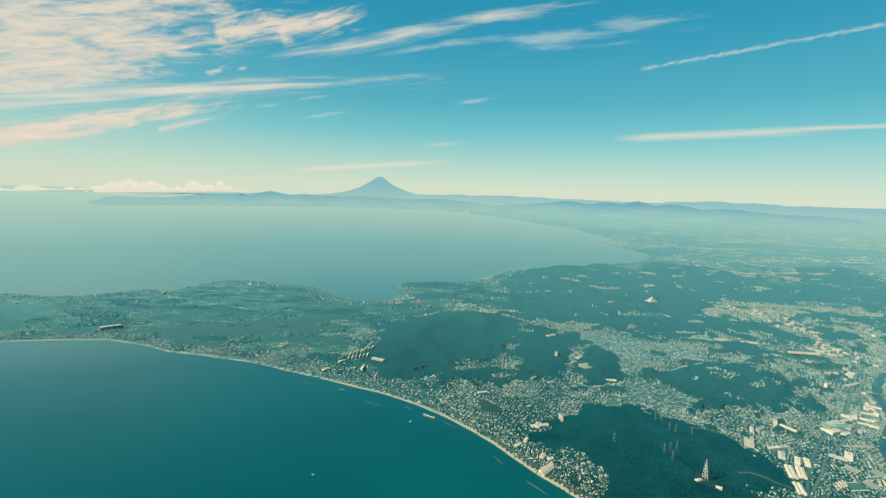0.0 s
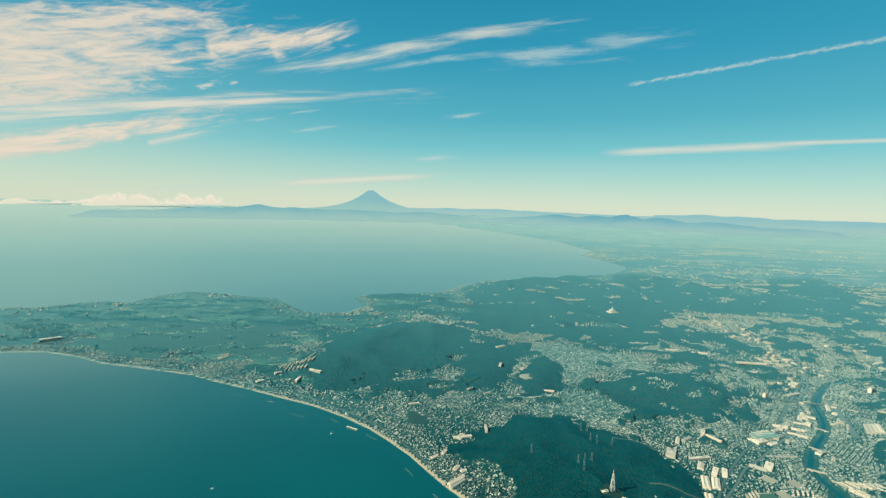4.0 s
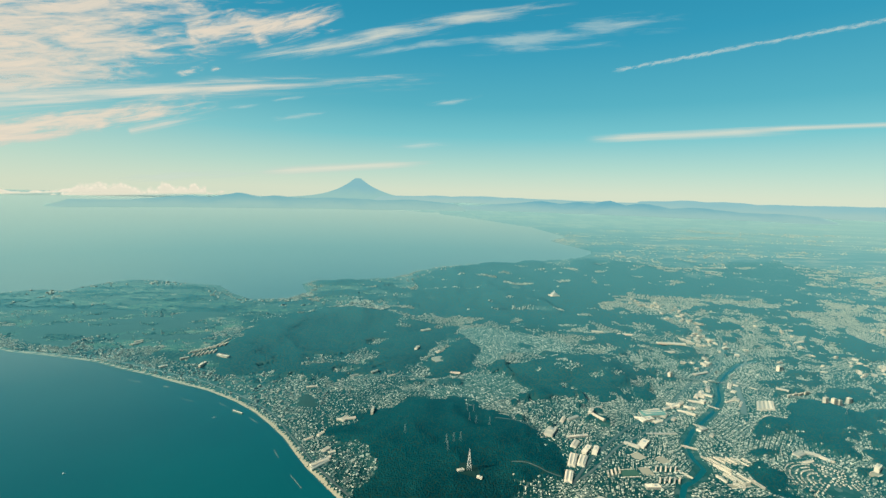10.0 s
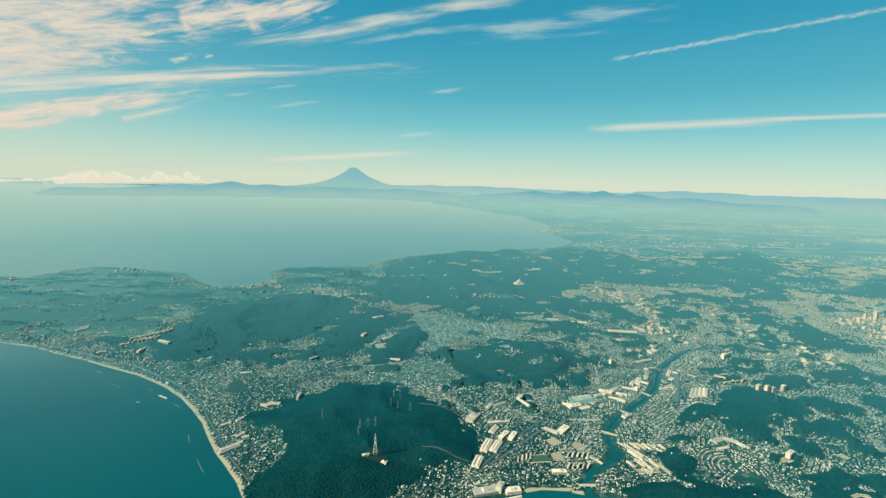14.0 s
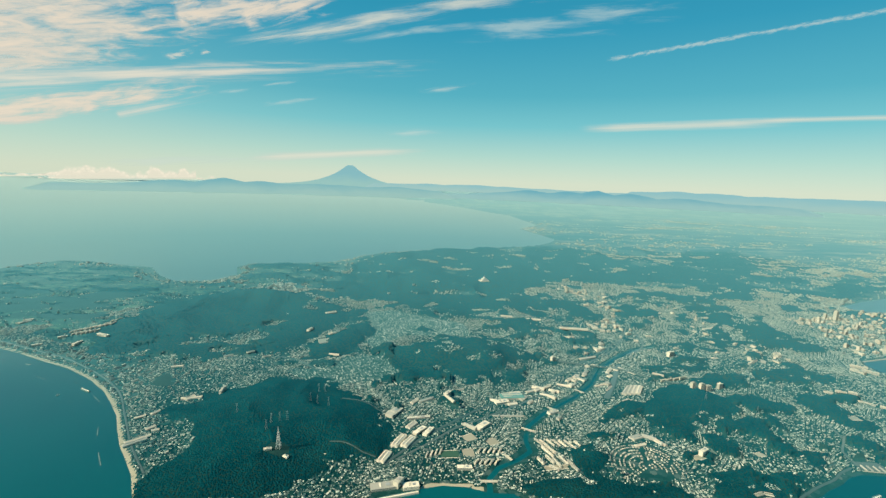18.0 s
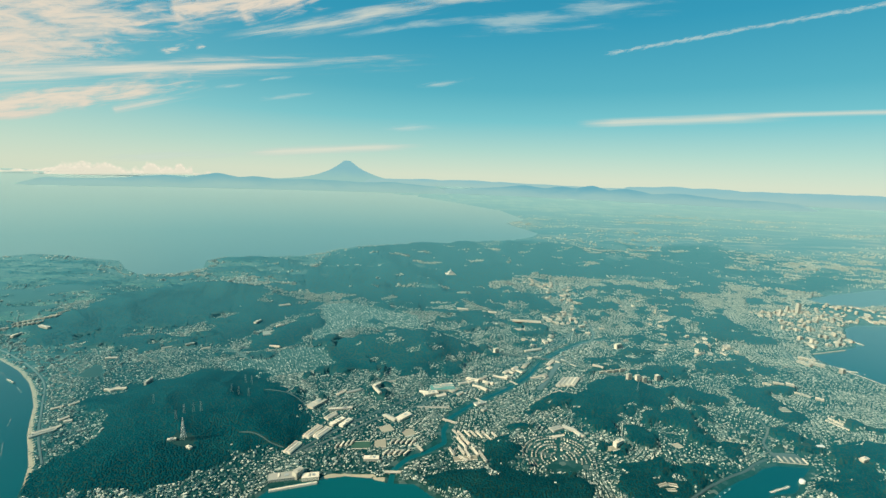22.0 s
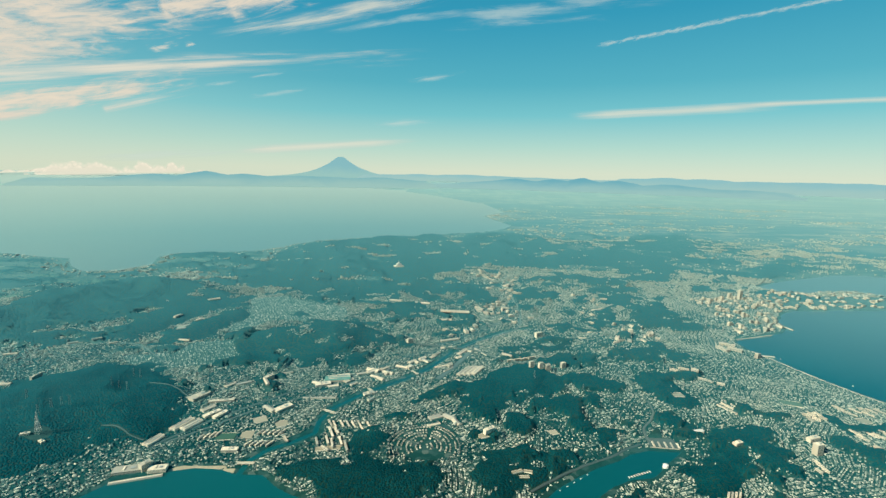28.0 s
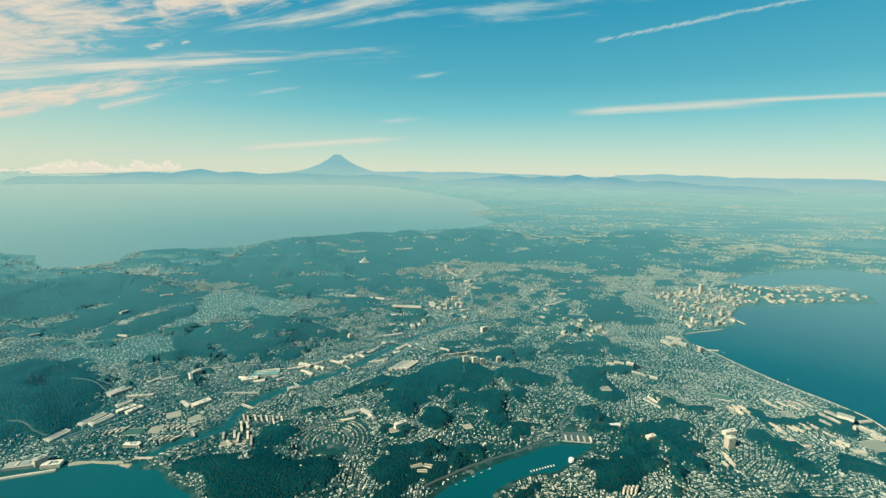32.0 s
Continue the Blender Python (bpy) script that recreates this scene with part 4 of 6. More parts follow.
# ---- houses ----
HOUSE_KINDS = []
def houses(name, label, box, pitch, seed, density, tall=1.0, streets=True, singles=0, turn=None):
    """Rows of small houses turned by quarter, as one mass of boxes with pitched roofs."""
    g = np.random.default_rng(seed)
    x0, x1, y0, y1 = box
    nq = max(6, int((x1 - x0) * (y1 - y0) / (pitch * 13) ** 2))
    qx, qy, qa = x0 + g.random(nq) * (x1 - x0), y0 + g.random(nq) * (y1 - y0), g.random(nq) * math.pi / 2
    if turn is not None:
        qa = radians(turn) + (qa - 0.8) * 0.12
    px, py, pa = [], [], []
    for q in range(nq):
        reach = pitch * 24
        us = np.arange(-reach, reach, pitch)
        us = us + np.floor(np.arange(len(us)) / 9) * pitch * 0.7 * streets
        vs = np.arange(-reach, reach, pitch * 0.92)
        vs = vs + np.floor(np.arange(len(vs)) / 2) * pitch * 0.62 * streets
        u, v = np.meshgrid(us - us.mean(), vs - vs.mean())
        u, v = u.ravel() + (g.random(u.size) - 0.5) * pitch * 0.26, v.ravel() + (g.random(u.size) - 0.5) * pitch * 0.2
        bend = 0.012 / pitch * (g.random() - 0.5)
        v = v + bend * u * u
        x = qx[q] + u * math.cos(qa[q]) - v * math.sin(qa[q])
        y = qy[q] + u * math.sin(qa[q]) + v * math.cos(qa[q])
        ok = (x > x0) & (x < x1) & (y > y0) & (y < y1)
        x, y = x[ok], y[ok]
        close = np.flatnonzero((qx - qx[q]) ** 2 + (qy - qy[q]) ** 2 < (2.2 * reach) ** 2)
        close = close[np.argsort((qx[close] - qx[q]) ** 2 + (qy[close] - qy[q]) ** 2)][:26]
        mine = np.argmin((x[:, None] - qx[None, close]) ** 2 + (y[:, None] - qy[None, close]) ** 2, 1) == 0
        px.append(x[mine]), py.append(y[mine]), pa.append(np.full(mine.sum(), qa[q]))
    x, y, a = np.concatenate(px), np.concatenate(py), np.concatenate(pa)
    _, w, f, b, s = terrain(x, y)
    z = land_at(x, y)
    c = g.random(x.size)
    dens = density(x, y, s) if callable(density) else density
    ok = (w < 0.35) & (s > 1.6) & (b < 0.3) & (c < dens * np.where(f > 0.5, 0.10, 1.0)) & is_clear(x, y)
    x, y, z, a, c = x[ok], y[ok], z[ok], a[ok] + np.where(g.random(ok.sum()) < 0.8, 0, math.pi / 2), g.random(ok.sum())
    n_ = len(x)
    hw = pitch * (0.28 + 0.20 * g.random(n_))
    hd = pitch * (0.18 + 0.13 * g.random(n_))
    big = g.random(n_) < 0.035 + 0.16 * step(rough(x, y, 17, 3, 97), 0.53, 0.62)
    grow = 1.3 + 1.2 * g.random(n_)
    hw, hd = np.where(big, hw * grow, hw), np.where(big, hd * 1.4, hd)
    h = pitch * (0.40 + 0.34 * g.random(n_)) * tall * np.where(big, 1.7, 1.0)
    pitchup = np.where(big | (g.random(n_) < 0.22), 0.02, 0.16 + 0.12 * g.random(n_)) * pitch
    if singles:
        ranked = np.argsort(y + 0.02 * np.abs(x - 230))[: singles * 2: 2]
        for i in ranked:
            copy_thing(HOUSE_KINDS[i % len(HOUSE_KINDS)], pose(x[i], y[i], z[i] - 0.12, 0, 0, math.degrees(a[i])))
        rest = np.setdiff1d(np.arange(n_), ranked)
        x, y, z, a, c, hw, hd, h, pitchup = (v[rest] for v in (x, y, z, a, c, hw, hd, h, pitchup))
        n_ = len(x)
    ca, sa = np.cos(a), np.sin(a)

    def at(u, v, w):
        return np.stack([x + u * ca - v * sa, y + u * sa + v * ca, z - 0.15 + w + 0 * u], -1)

    e = 0.04 * pitch
    wall = np.stack([at(-hw, -hd, 0 * h), at(hw, -hd, 0 * h), at(hw, hd, 0 * h), at(-hw, hd, 0 * h),
                     at(-hw, -hd, h), at(hw, -hd, h), at(hw, hd, h), at(-hw, hd, h)], 1)
    inset = np.where(c < 0.5, 0.55, 1.0)
    roof = np.stack([at(-hw - e, -hd - e, h), at(hw + e, -hd - e, h), at(hw + e, hd + e, h), at(-hw - e, hd + e, h),
                     at(-hw * inset, 0 * hd, h + pitchup), at(hw * inset, 0 * hd, h + pitchup)], 1)
    wf = np.array([(0, 1, 5, 4), (1, 2, 6, 5), (2, 3, 7, 6), (3, 0, 4, 7)])
    rf = np.array([(0, 1, 5, 4), (2, 3, 4, 5)])
    fw = (np.arange(n_)[:, None, None] * 8 + wf[None]).reshape(-1, 4)
    base = n_ * 8
    rq = (np.arange(n_)[:, None, None] * 6 + rf[None]).reshape(-1, 4) + base
    rt = (np.arange(n_)[:, None, None] * 6 + np.array([(1, 2, 5), (3, 0, 4)])[None]).reshape(-1, 3) + base
    walls = mesh_object(name, wall.reshape(-1, 3), fw, WALLS)
    tri = np.concatenate([(rq - base)[:, [0, 1, 2]], (rq - base)[:, [0, 2, 3]], rt - base])
    tops = mesh_object("roofs", roof.reshape(-1, 3), tri, ROOFS, parent=walls)
    tops["kind"] = "stuff"
    return tagged(walls, label, "houses", kind="stuff")


# ---- landmarks: larger buildings ----
def height_at(x, y):
    return float(land_at(np.array([float(x)]), np.array([float(y)]))[0])


def box(bm, x0, x1, y0, y1, z0, z1, bevel=0.0):
    m = Matrix.LocRotScale(((x0 + x1) / 2, (y0 + y1) / 2, (z0 + z1) / 2), None, (x1 - x0, y1 - y0, z1 - z0))
    made = bmesh.ops.create_cube(bm, size=1.0, matrix=m)
    return made["verts"]


def boxes(*rows):
    bm = bmesh.new()
    for row in rows:
        box(bm, *row)
    return bm


def prism(profile, x0, x1):
    """A roof or hall whose outline in y, z runs along x."""
    bm = bmesh.new()
    a = [bm.verts.new((x0, y, z)) for y, z in profile]
    b = [bm.verts.new((x1, y, z)) for y, z in profile]
    count = len(profile)
    for i in range(count):
        j = (i + 1) % count
        bm.faces.new((a[i], a[j], b[j], b[i]))
    bm.faces.new(a[::-1])
    bm.faces.new(b)
    bmesh.ops.recalc_face_normals(bm, faces=bm.faces)
    return bm


GLASS_BAND = plain("window_glass", [(0.0, (0.03, 0.05, 0.06)), (1.0, (0.06, 0.085, 0.095))], rough=0.25, random_by="object")
BLOCK_WORDS = {
    "warehouse": ("cream metal-roofed industrial shed with a low gable", "warehouse", "sheds"),
    "flats": ("long pale concrete block of flats with window bands", "apartment block", "blocks of flats"),
    "hall": ("white boatyard hall with a rounded roof", "hall", ""),
    "tower": ("tall pale apartment tower with window bands", "tower block", "tower blocks"),
    "office": ("flat-roofed pale public building with roof plant", "building", "public buildings"),
    "greenhall": ("wide low hall with a green metal roof", "hall", ""),
}
ROOF_ONE = plain("house_roof", [(0.0, (0.05, 0.075, 0.08)), (0.45, (0.13, 0.155, 0.155)), (0.75, (0.34, 0.32, 0.28)), (1.0, (0.78, 0.75, 0.66))], random_by="object")


def house(w, d, h, roof, label):
    """One small house: rendered body, hipped or gabled roof, a porch."""
    base = new("house")
    tagged(base, label, "house", "town houses")
    part("body", boxes((-w, w, -d, d, 0, h)), CONCRETE, base)
    bm = bmesh.new()
    low = [bm.verts.new(v) for v in ((-w - 0.05, -d - 0.05, h + 0.003), (w + 0.05, -d - 0.05, h + 0.003), (w + 0.05, d + 0.05, h + 0.003), (-w - 0.05, d + 0.05, h + 0.003))]
    inset = 0.5 if roof == "hip" else 1.04
    a, b = bm.verts.new((-w * inset, 0, h + 0.22)), bm.verts.new((w * inset, 0, h + 0.22))
    for f in ((low[0], low[1], b, a), (low[2], low[3], a, b), (low[1], low[2], b), (low[3], low[0], a), low[::-1]):
        bm.faces.new(f)
    part("roof", bm, ROOF_ONE, base)
    part("porch", boxes((-w * 0.3, w * 0.3, -d - 0.1, -d + 0.01, 0, h * 0.45)), CONCRETE, base)
    return base


for w, d, h, roof, label in ((0.26, 0.20, 0.36, "hip", "small pale house with a hipped tiled roof"), (0.30, 0.21, 0.40, "gable", "small pale house with a gabled tiled roof"),
                             (0.22, 0.20, 0.42, "hip", "narrow two-storey house with a hipped roof"), (0.34, 0.23, 0.36, "gable", "wide pale house with a gabled roof")):
    HOUSE_KINDS.append(house(w, d, h, roof, label))
for i, (x, y) in enumerate(((146, 143), (150, 142), (143, 146), (186, 152))):
    HOUSE_KINDS[i].matrix_world = pose(x, y, height_at(x, y) - 0.1, 0, 0, 20 * i)


# an estate laid out in rings on a low hill
CLEAR.append((216.5, 149, 11.2))
turn_draw = random.Random(5)
for ring in range(8):
    r = 1.3 + 1.3 * ring + 0.45 * (ring // 2)
    count = int(math.pi * 1.3 * r / 0.98)
    for i in range(count):
        a = math.pi * (-0.12 + 1.3 * i / max(count - 1, 1))
        x, y = 215.5 + r * math.cos(a), 145.2 + 1.12 * r * math.sin(a)
        if turn_draw.random() < 0.1 or abs(a - 1.3) < 0.5 / r or ring % 3 == 2 and i % 5 == 0:
            continue
        copy_thing(HOUSE_KINDS[turn_draw.randrange(4)], pose(x, y, height_at(x, y) - 0.12, 0, 0, math.degrees(a) + 90))
# earth cut with sheds on the hill by the inlet
for x, y, a, b, turn in ((243.5, 131.2, 3.6, 1.0, 20), (246.8, 131.6, 2.6, 1.2, -15), (245.2, 129.4, 3.0, 0.9, 5)):
    CLEAR.append((x, y, 1.5))


def block(kind, x, y, length, width, high, turn):
    """One larger building: its long side runs at that angle, its foot stands on the land."""
    CLEAR.append((x, y, width * 0.5 + 0.45))
    steps = int(length / max(width, 0.8))
    for i in range(steps + 1):
        s = (i / max(steps, 1) - 0.5) * (length - width) if steps else 0
        CLEAR.append((x + s * math.cos(radians(turn)), y + s * math.sin(radians(turn)), width * 0.5 + 0.5))
    name = {"flats": "apartment_block", "tower": "tower_block", "office": "public_building", "greenhall": "green_roofed_hall"}.get(kind, kind)
    base = new(name)
    base.matrix_world = pose(x, y, height_at(x, y) - 0.12, 0, 0, turn)
    words = BLOCK_WORDS[kind]
    tagged(base, words[0], words[1], words[2])
    l, w, h = length / 2, width / 2, high * (0.62 if kind == "warehouse" else 0.82) + 0.12
    if kind in ("warehouse", "greenhall"):
        part("body", boxes((-l, l, -w, w, 0, h)), CONCRETE, base)
        roof = GREENROOF if kind == "greenhall" else METALROOF
        bays = max(1, round(width / 1.6))
        for i in range(bays):
            a, b = -w + 2 * w * i / bays, -w + 2 * w * (i + 1) / bays
            top = part("roof", prism([(a - 0.05 * (i == 0), h + 0.004), (b + 0.05 * (i == bays - 1), h + 0.004), ((a + b) / 2, h + 0.16 * (b - a) + 0.05)], -l - 0.06, l + 0.06), roof, base)
            part("ridge_vent", boxes((-l * 0.8, l * 0.8, (a + b) / 2 - 0.08, (a + b) / 2 + 0.08, h + 0.14 * (b - a), h + 0.16 * (b - a) + 0.14)), STEEL, top, "grey ridge vent")
        part("door", boxes((-l - 0.03, -l + 0.02, -w * 0.4, w * 0.4, 0, h * 0.7)), STEEL, base, "grey roller door")
    elif kind == "hall":
        arc = [(w * math.cos(math.pi * i / 10), h * 0.55 + h * 0.6 * math.sin(math.pi * i / 10)) for i in range(11)]
        part("body", boxes((-l, l, -w, w, 0, h * 0.55)), CONCRETE, base)
        part("roof", prism(arc, -l - 0.05, l + 0.05), WHITE, base, "white rounded roof")
    else:
        part("body", boxes((-l, l, -w, w, 0, h)), CONCRETE, base)
        top = part("roof", boxes((-l - 0.04, l + 0.04, -w - 0.04, w + 0.04, h + 0.003, h + 0.06)), FLATROOF, base)
        floors = max(2, min(9, int(high / 0.34)))
        for i in range(floors):
            z = h * (i + 0.45) / floors
            t = h * 0.24 / floors
            part("window_band", boxes((-l * 0.93, l * 0.93, -w - 0.012, -w + 0.02, z, z + t)), GLASS_BAND, base)
            part("window_band", boxes((-l * 0.93, l * 0.93, w - 0.02, w + 0.012, z, z + t)), GLASS_BAND, base)
        part("stair_head", boxes((-l * 0.3, -l * 0.3 + min(0.5, l * 0.4), -w * 0.6, w * 0.6, h + 0.06, h + 0.3)), CONCRETE, top)
        if kind != "flats":
            part("roof_plant", boxes((l * 0.2, l * 0.55, -w * 0.4, w * 0.3, h + 0.06, h + 0.24)), STEEL, top, "grey roof plant")
    return base


block("warehouse", 131.4, 158.7, 8.0, 2.6, 1.0, 66)
block("warehouse", 134.8, 158.2, 7.0, 2.6, 1.0, 62)
block("warehouse", 127.1, 149.0, 6.3, 2.6, 1.0, 68)
block("warehouse", 135.5, 169.1, 5.0, 2.2, 0.9, 56)
block("office", 138.7, 165.2, 6.1, 1.8, 1.0, 52)
block("office", 141.9, 164.6, 5.5, 1.8, 1.0, 60)
block("office", 128.3, 177.8, 7.5, 3.5, 1.3, 59)
block("office", 138.1, 174.4, 9.0, 1.4, 0.8, 10)
block("tower", 150.0, 193.2, 3.9, 1.5, 2.4, 56)
block("warehouse", 150.9, 186.7, 6.6, 1.3, 0.9, -60)
block("warehouse", 136.0, 187.5, 4.7, 1.5, 0.9, 59)
block("warehouse", 140.8, 189.2, 5.9, 1.5, 0.9, 33)
block("warehouse", 157.8, 169.3, 5.7, 1.8, 1.0, -38)
block("office", 162.7, 170.1, 6.8, 2.6, 1.0, 48)
block("greenhall", 178.3, 195.0, 10.5, 4.5, 1.0, 8)
block("office", 173.2, 189.6, 6.2, 2.6, 1.1, 21)
block("warehouse", 177.5, 188.5, 4.3, 2.0, 0.9, 23)
block("warehouse", 174.2, 178.7, 12.8, 0.8, 0.6, 2)
block("office", 153.8, 143.8, 4.9, 1.8, 1.1, 1)
block("office", 128.1, 134.2, 7.7, 3.2, 0.9, 13)
block("tower", 132.7, 135.1, 3.1, 1.8, 2.6, 60)
block("office", 136.6, 134.5, 4.9, 2.4, 1.2, 10)
block("flats", 159.8, 154.0, 2.8, 0.5, 0.7, 60)
block("flats", 158.1, 147.6, 3.0, 0.5, 0.7, 59)
block("flats", 161.6, 154.1, 2.8, 0.5, 0.7, 60)
block("flats", 159.8, 147.6, 3.0, 0.5, 0.7, 59)
block("flats", 163.4, 154.1, 2.8, 0.5, 0.7, 60)
block("flats", 161.5, 147.7, 3.0, 0.5, 0.7, 58)
block("flats", 165.2, 154.2, 2.8, 0.5, 0.7, 59)
block("flats", 163.3, 147.7, 3.0, 0.5, 0.7, 58)
block("flats", 167.0, 154.2, 2.9, 0.5, 0.7, 59)
block("flats", 165.0, 147.8, 3.1, 0.5, 0.7, 57)
block("flats", 141.4, 150.8, 3.1, 0.5, 0.6, 76)
block("flats", 143.0, 151.5, 3.1, 0.5, 0.6, 76)
block("flats", 144.6, 152.3, 3.1, 0.5, 0.6, 76)
block("flats", 146.2, 153.0, 3.2, 0.5, 0.6, 75)
block("flats", 182.1, 160.4, 4.5, 0.5, 0.7, -63)
block("flats", 183.9, 159.4, 4.4, 0.5, 0.7, -64)
block("flats", 186.3, 159.8, 4.4, 0.5, 0.7, -64)
block("flats", 188.5, 159.5, 4.4, 0.5, 0.7, -65)
block("flats", 190.5, 159.2, 4.3, 0.5, 0.7, -65)
block("flats", 192.6, 159.3, 4.3, 0.5, 0.7, -66)
block("flats", 196.0, 158.3, 4.2, 0.5, 0.7, -67)
block("flats", 193.6, 156.8, 4.2, 0.5, 0.7, -66)
block("flats", 185.0, 155.5, 4.2, 0.5, 0.7, -64)
block("flats", 183.8, 153.9, 6.6, 0.6, 1.0, -67)
block("flats", 180.1, 148.5, 4.0, 0.6, 1.0, -70)
block("flats", 183.4, 149.2, 4.8, 0.6, 1.0, -69)
block("flats", 185.3, 147.4, 5.2, 0.6, 1.0, -74)
block("flats", 187.9, 148.6, 5.0, 0.6, 1.0, -70)
block("flats", 183.6, 144.5, 3.6, 0.6, 1.0, -42)
block("flats", 190.2, 145.4, 5.8, 0.6, 1.0, -71)
block("flats", 185.6, 154.6, 3.8, 0.6, 1.0, -63)
# next three: low sheds standing in for a bright crescent-shaped earth cut
block("warehouse", 219.5, 163.4, 4.9, 2.6, 0.9, 25)
block("warehouse", 224.6, 163.4, 4.9, 2.2, 0.9, -37)
block("warehouse", 227.1, 159.6, 4.5, 1.6, 0.8, -63)
block("warehouse", 218.9, 158.4, 4.8, 1.2, 0.5, 19)
block("warehouse", 233.3, 203.8, 10.2, 2.0, 1.2, 55)
block("warehouse", 235.3, 203.9, 10.0, 2.0, 1.2, 56)
block("warehouse", 237.3, 204.0, 9.9, 2.0, 1.2, 57)
block("warehouse", 239.4, 204.1, 9.8, 2.0, 1.2, 58)
block("office", 228.5, 192.5, 4.4, 1.6, 1.2, 30)
block("warehouse", 234.1, 226.8, 7.3, 1.8, 0.9, 54)
block("warehouse", 226.2, 206.3, 6.5, 0.9, 0.6, 49)
block("warehouse", 223.1, 209.7, 6.6, 1.2, 0.7, 25)
block("flats", 256.2, 214.5, 3.6, 0.5, 1.4, 24)
block("flats", 259.7, 215.4, 3.7, 0.5, 1.4, 23)
block("flats", 263.3, 216.2, 3.7, 0.5, 1.4, 23)
block("flats", 266.9, 217.0, 3.7, 0.5, 1.4, 23)
block("tower", 263.6, 202.6, 2.1, 1.4, 3.2, 18)
block("tower", 267.8, 202.7, 2.1, 1.4, 3.2, 18)
block("tower", 271.2, 203.5, 2.2, 1.4, 3.2, 18)
block("tower", 279.5, 207.4, 2.2, 1.4, 3.2, 18)
block("warehouse", 192.3, 204.0, 5.6, 2.6, 1.2, -22)
block("warehouse", 199.1, 202.1, 4.8, 1.6, 1.0, -26)
block("warehouse", 205.1, 208.2, 5.4, 1.4, 0.9, -24)
block("warehouse", 187.9, 200.7, 4.7, 1.6, 0.9, 24)
block("warehouse", 193.6, 198.2, 3.7, 1.4, 0.8, -24)
block("office", 193.2, 182.2, 4.4, 2.2, 1.1, 27)
block("tower", 237.6, 150.8, 4.3, 1.4, 1.8, 34)
block("warehouse", 228.5, 243.0, 10.3, 2.0, 0.9, 22)
block("tower", 207.5, 235.5, 2.8, 1.4, 2.8, 36)
block("tower", 278.0, 249.5, 4.1, 1.8, 3.4, 28)
block("warehouse", 234.0, 285.3, 17.7, 2.6, 1.2, -6)
block("warehouse", 227.3, 275.7, 8.0, 2.2, 1.1, 4)
block("warehouse", 213.5, 307.7, 9.8, 2.2, 1.1, -10)
block("warehouse", 328.9, 296.9, 9.0, 3.0, 1.2, 20)
block("warehouse", 195.3, 309.9, 7.7, 2.0, 1.0, -14)
block("warehouse", 243.5, 227.0, 10.1, 1.0, 0.7, -62)
block("warehouse", 255.1, 218.0, 5.1, 1.2, 0.8, -37)
block("flats", 379.4, 172.1, 4.3, 0.5, 0.6, -69)
block("flats", 378.9, 169.0, 4.2, 0.5, 0.6, -68)
block("flats", 384.3, 169.9, 4.2, 0.5, 0.6, -70)
block("flats", 388.2, 170.8, 4.2, 0.5, 0.6, -71)
block("flats", 390.9, 169.9, 4.2, 0.5, 0.6, -71)
block("flats", 394.3, 169.9, 4.1, 0.5, 0.6, -72)
block("flats", 380.3, 167.3, 4.1, 0.5, 0.6, -68)
block("flats", 387.0, 167.3, 4.1, 0.5, 0.6, -70)
block("flats", 368.4, 153.0, 3.8, 0.7, 0.7, -69)
block("flats", 368.6, 150.2, 3.7, 0.7, 0.7, -69)
block("flats", 374.1, 152.3, 3.8, 0.7, 0.7, -71)
block("flats", 376.1, 151.9, 3.7, 0.7, 0.7, -72)
block("flats", 379.7, 153.4, 3.8, 0.7, 0.7, -73)
block("flats", 382.6, 153.4, 3.8, 0.7, 0.7, -74)
block("flats", 387.7, 154.1, 3.8, 0.7, 0.7, -75)
block("flats", 391.5, 154.8, 3.8, 0.7, 0.7, -77)
block("flats", 390.9, 158.2, 3.9, 0.7, 0.7, -77)
block("flats", 394.4, 159.7, 4.0, 0.7, 0.7, -78)
block("flats", 384.5, 148.8, 3.6, 0.7, 0.7, -74)
block("flats", 366.3, 142.0, 3.4, 0.7, 0.7, -67)
block("warehouse", 397.2, 156.5, 4.7, 3.0, 1.4, -47)
block("office", 400.5, 151.7, 3.8, 1.8, 1.2, -58)
block("flats", 381.8, 142.4, 4.0, 1.1, 1.0, -59)
block("flats", 384.7, 143.5, 3.6, 1.0, 1.0, -62)
block("flats", 369.0, 140.7, 4.5, 1.1, 0.8, 8)
block("warehouse", 386.0, 139.1, 3.6, 2.2, 1.0, -10)
block("tower", 394.5, 149.8, 1.6, 1.0, 2.6, 25)
block("office", 400.7, 147.2, 3.6, 2.6, 1.4, -57)
block("warehouse", 398.5, 163.3, 3.3, 1.0, 0.7, -83)
block("warehouse", 405.3, 157.0, 5.4, 1.0, 0.8, 8)
block("flats", 360.5, 164.9, 2.7, 0.5, 1.1, -64)
block("flats", 363.2, 165.8, 2.8, 0.5, 1.1, -65)
block("flats", 365.7, 166.2, 2.8, 0.5, 1.1, -66)
block("flats", 359.5, 162.1, 2.7, 0.5, 1.1, -64)
block("flats", 362.3, 162.5, 2.7, 0.5, 1.1, -64)
block("flats", 365.5, 163.3, 2.7, 0.5, 1.1, -65)
block("tower", 344.3, 141.1, 2.7, 1.8, 4.6, 13)
block("tower", 349.4, 148.8, 5.0, 1.6, 1.6, 16)
block("flats", 337.2, 132.2, 2.2, 0.5, 0.9, -76)
block("flats", 339.6, 132.4, 2.2, 0.5, 0.9, -77)
block("flats", 339.8, 134.7, 2.3, 0.5, 0.9, -78)
block("flats", 340.0, 136.4, 2.4, 0.5, 0.9, -78)
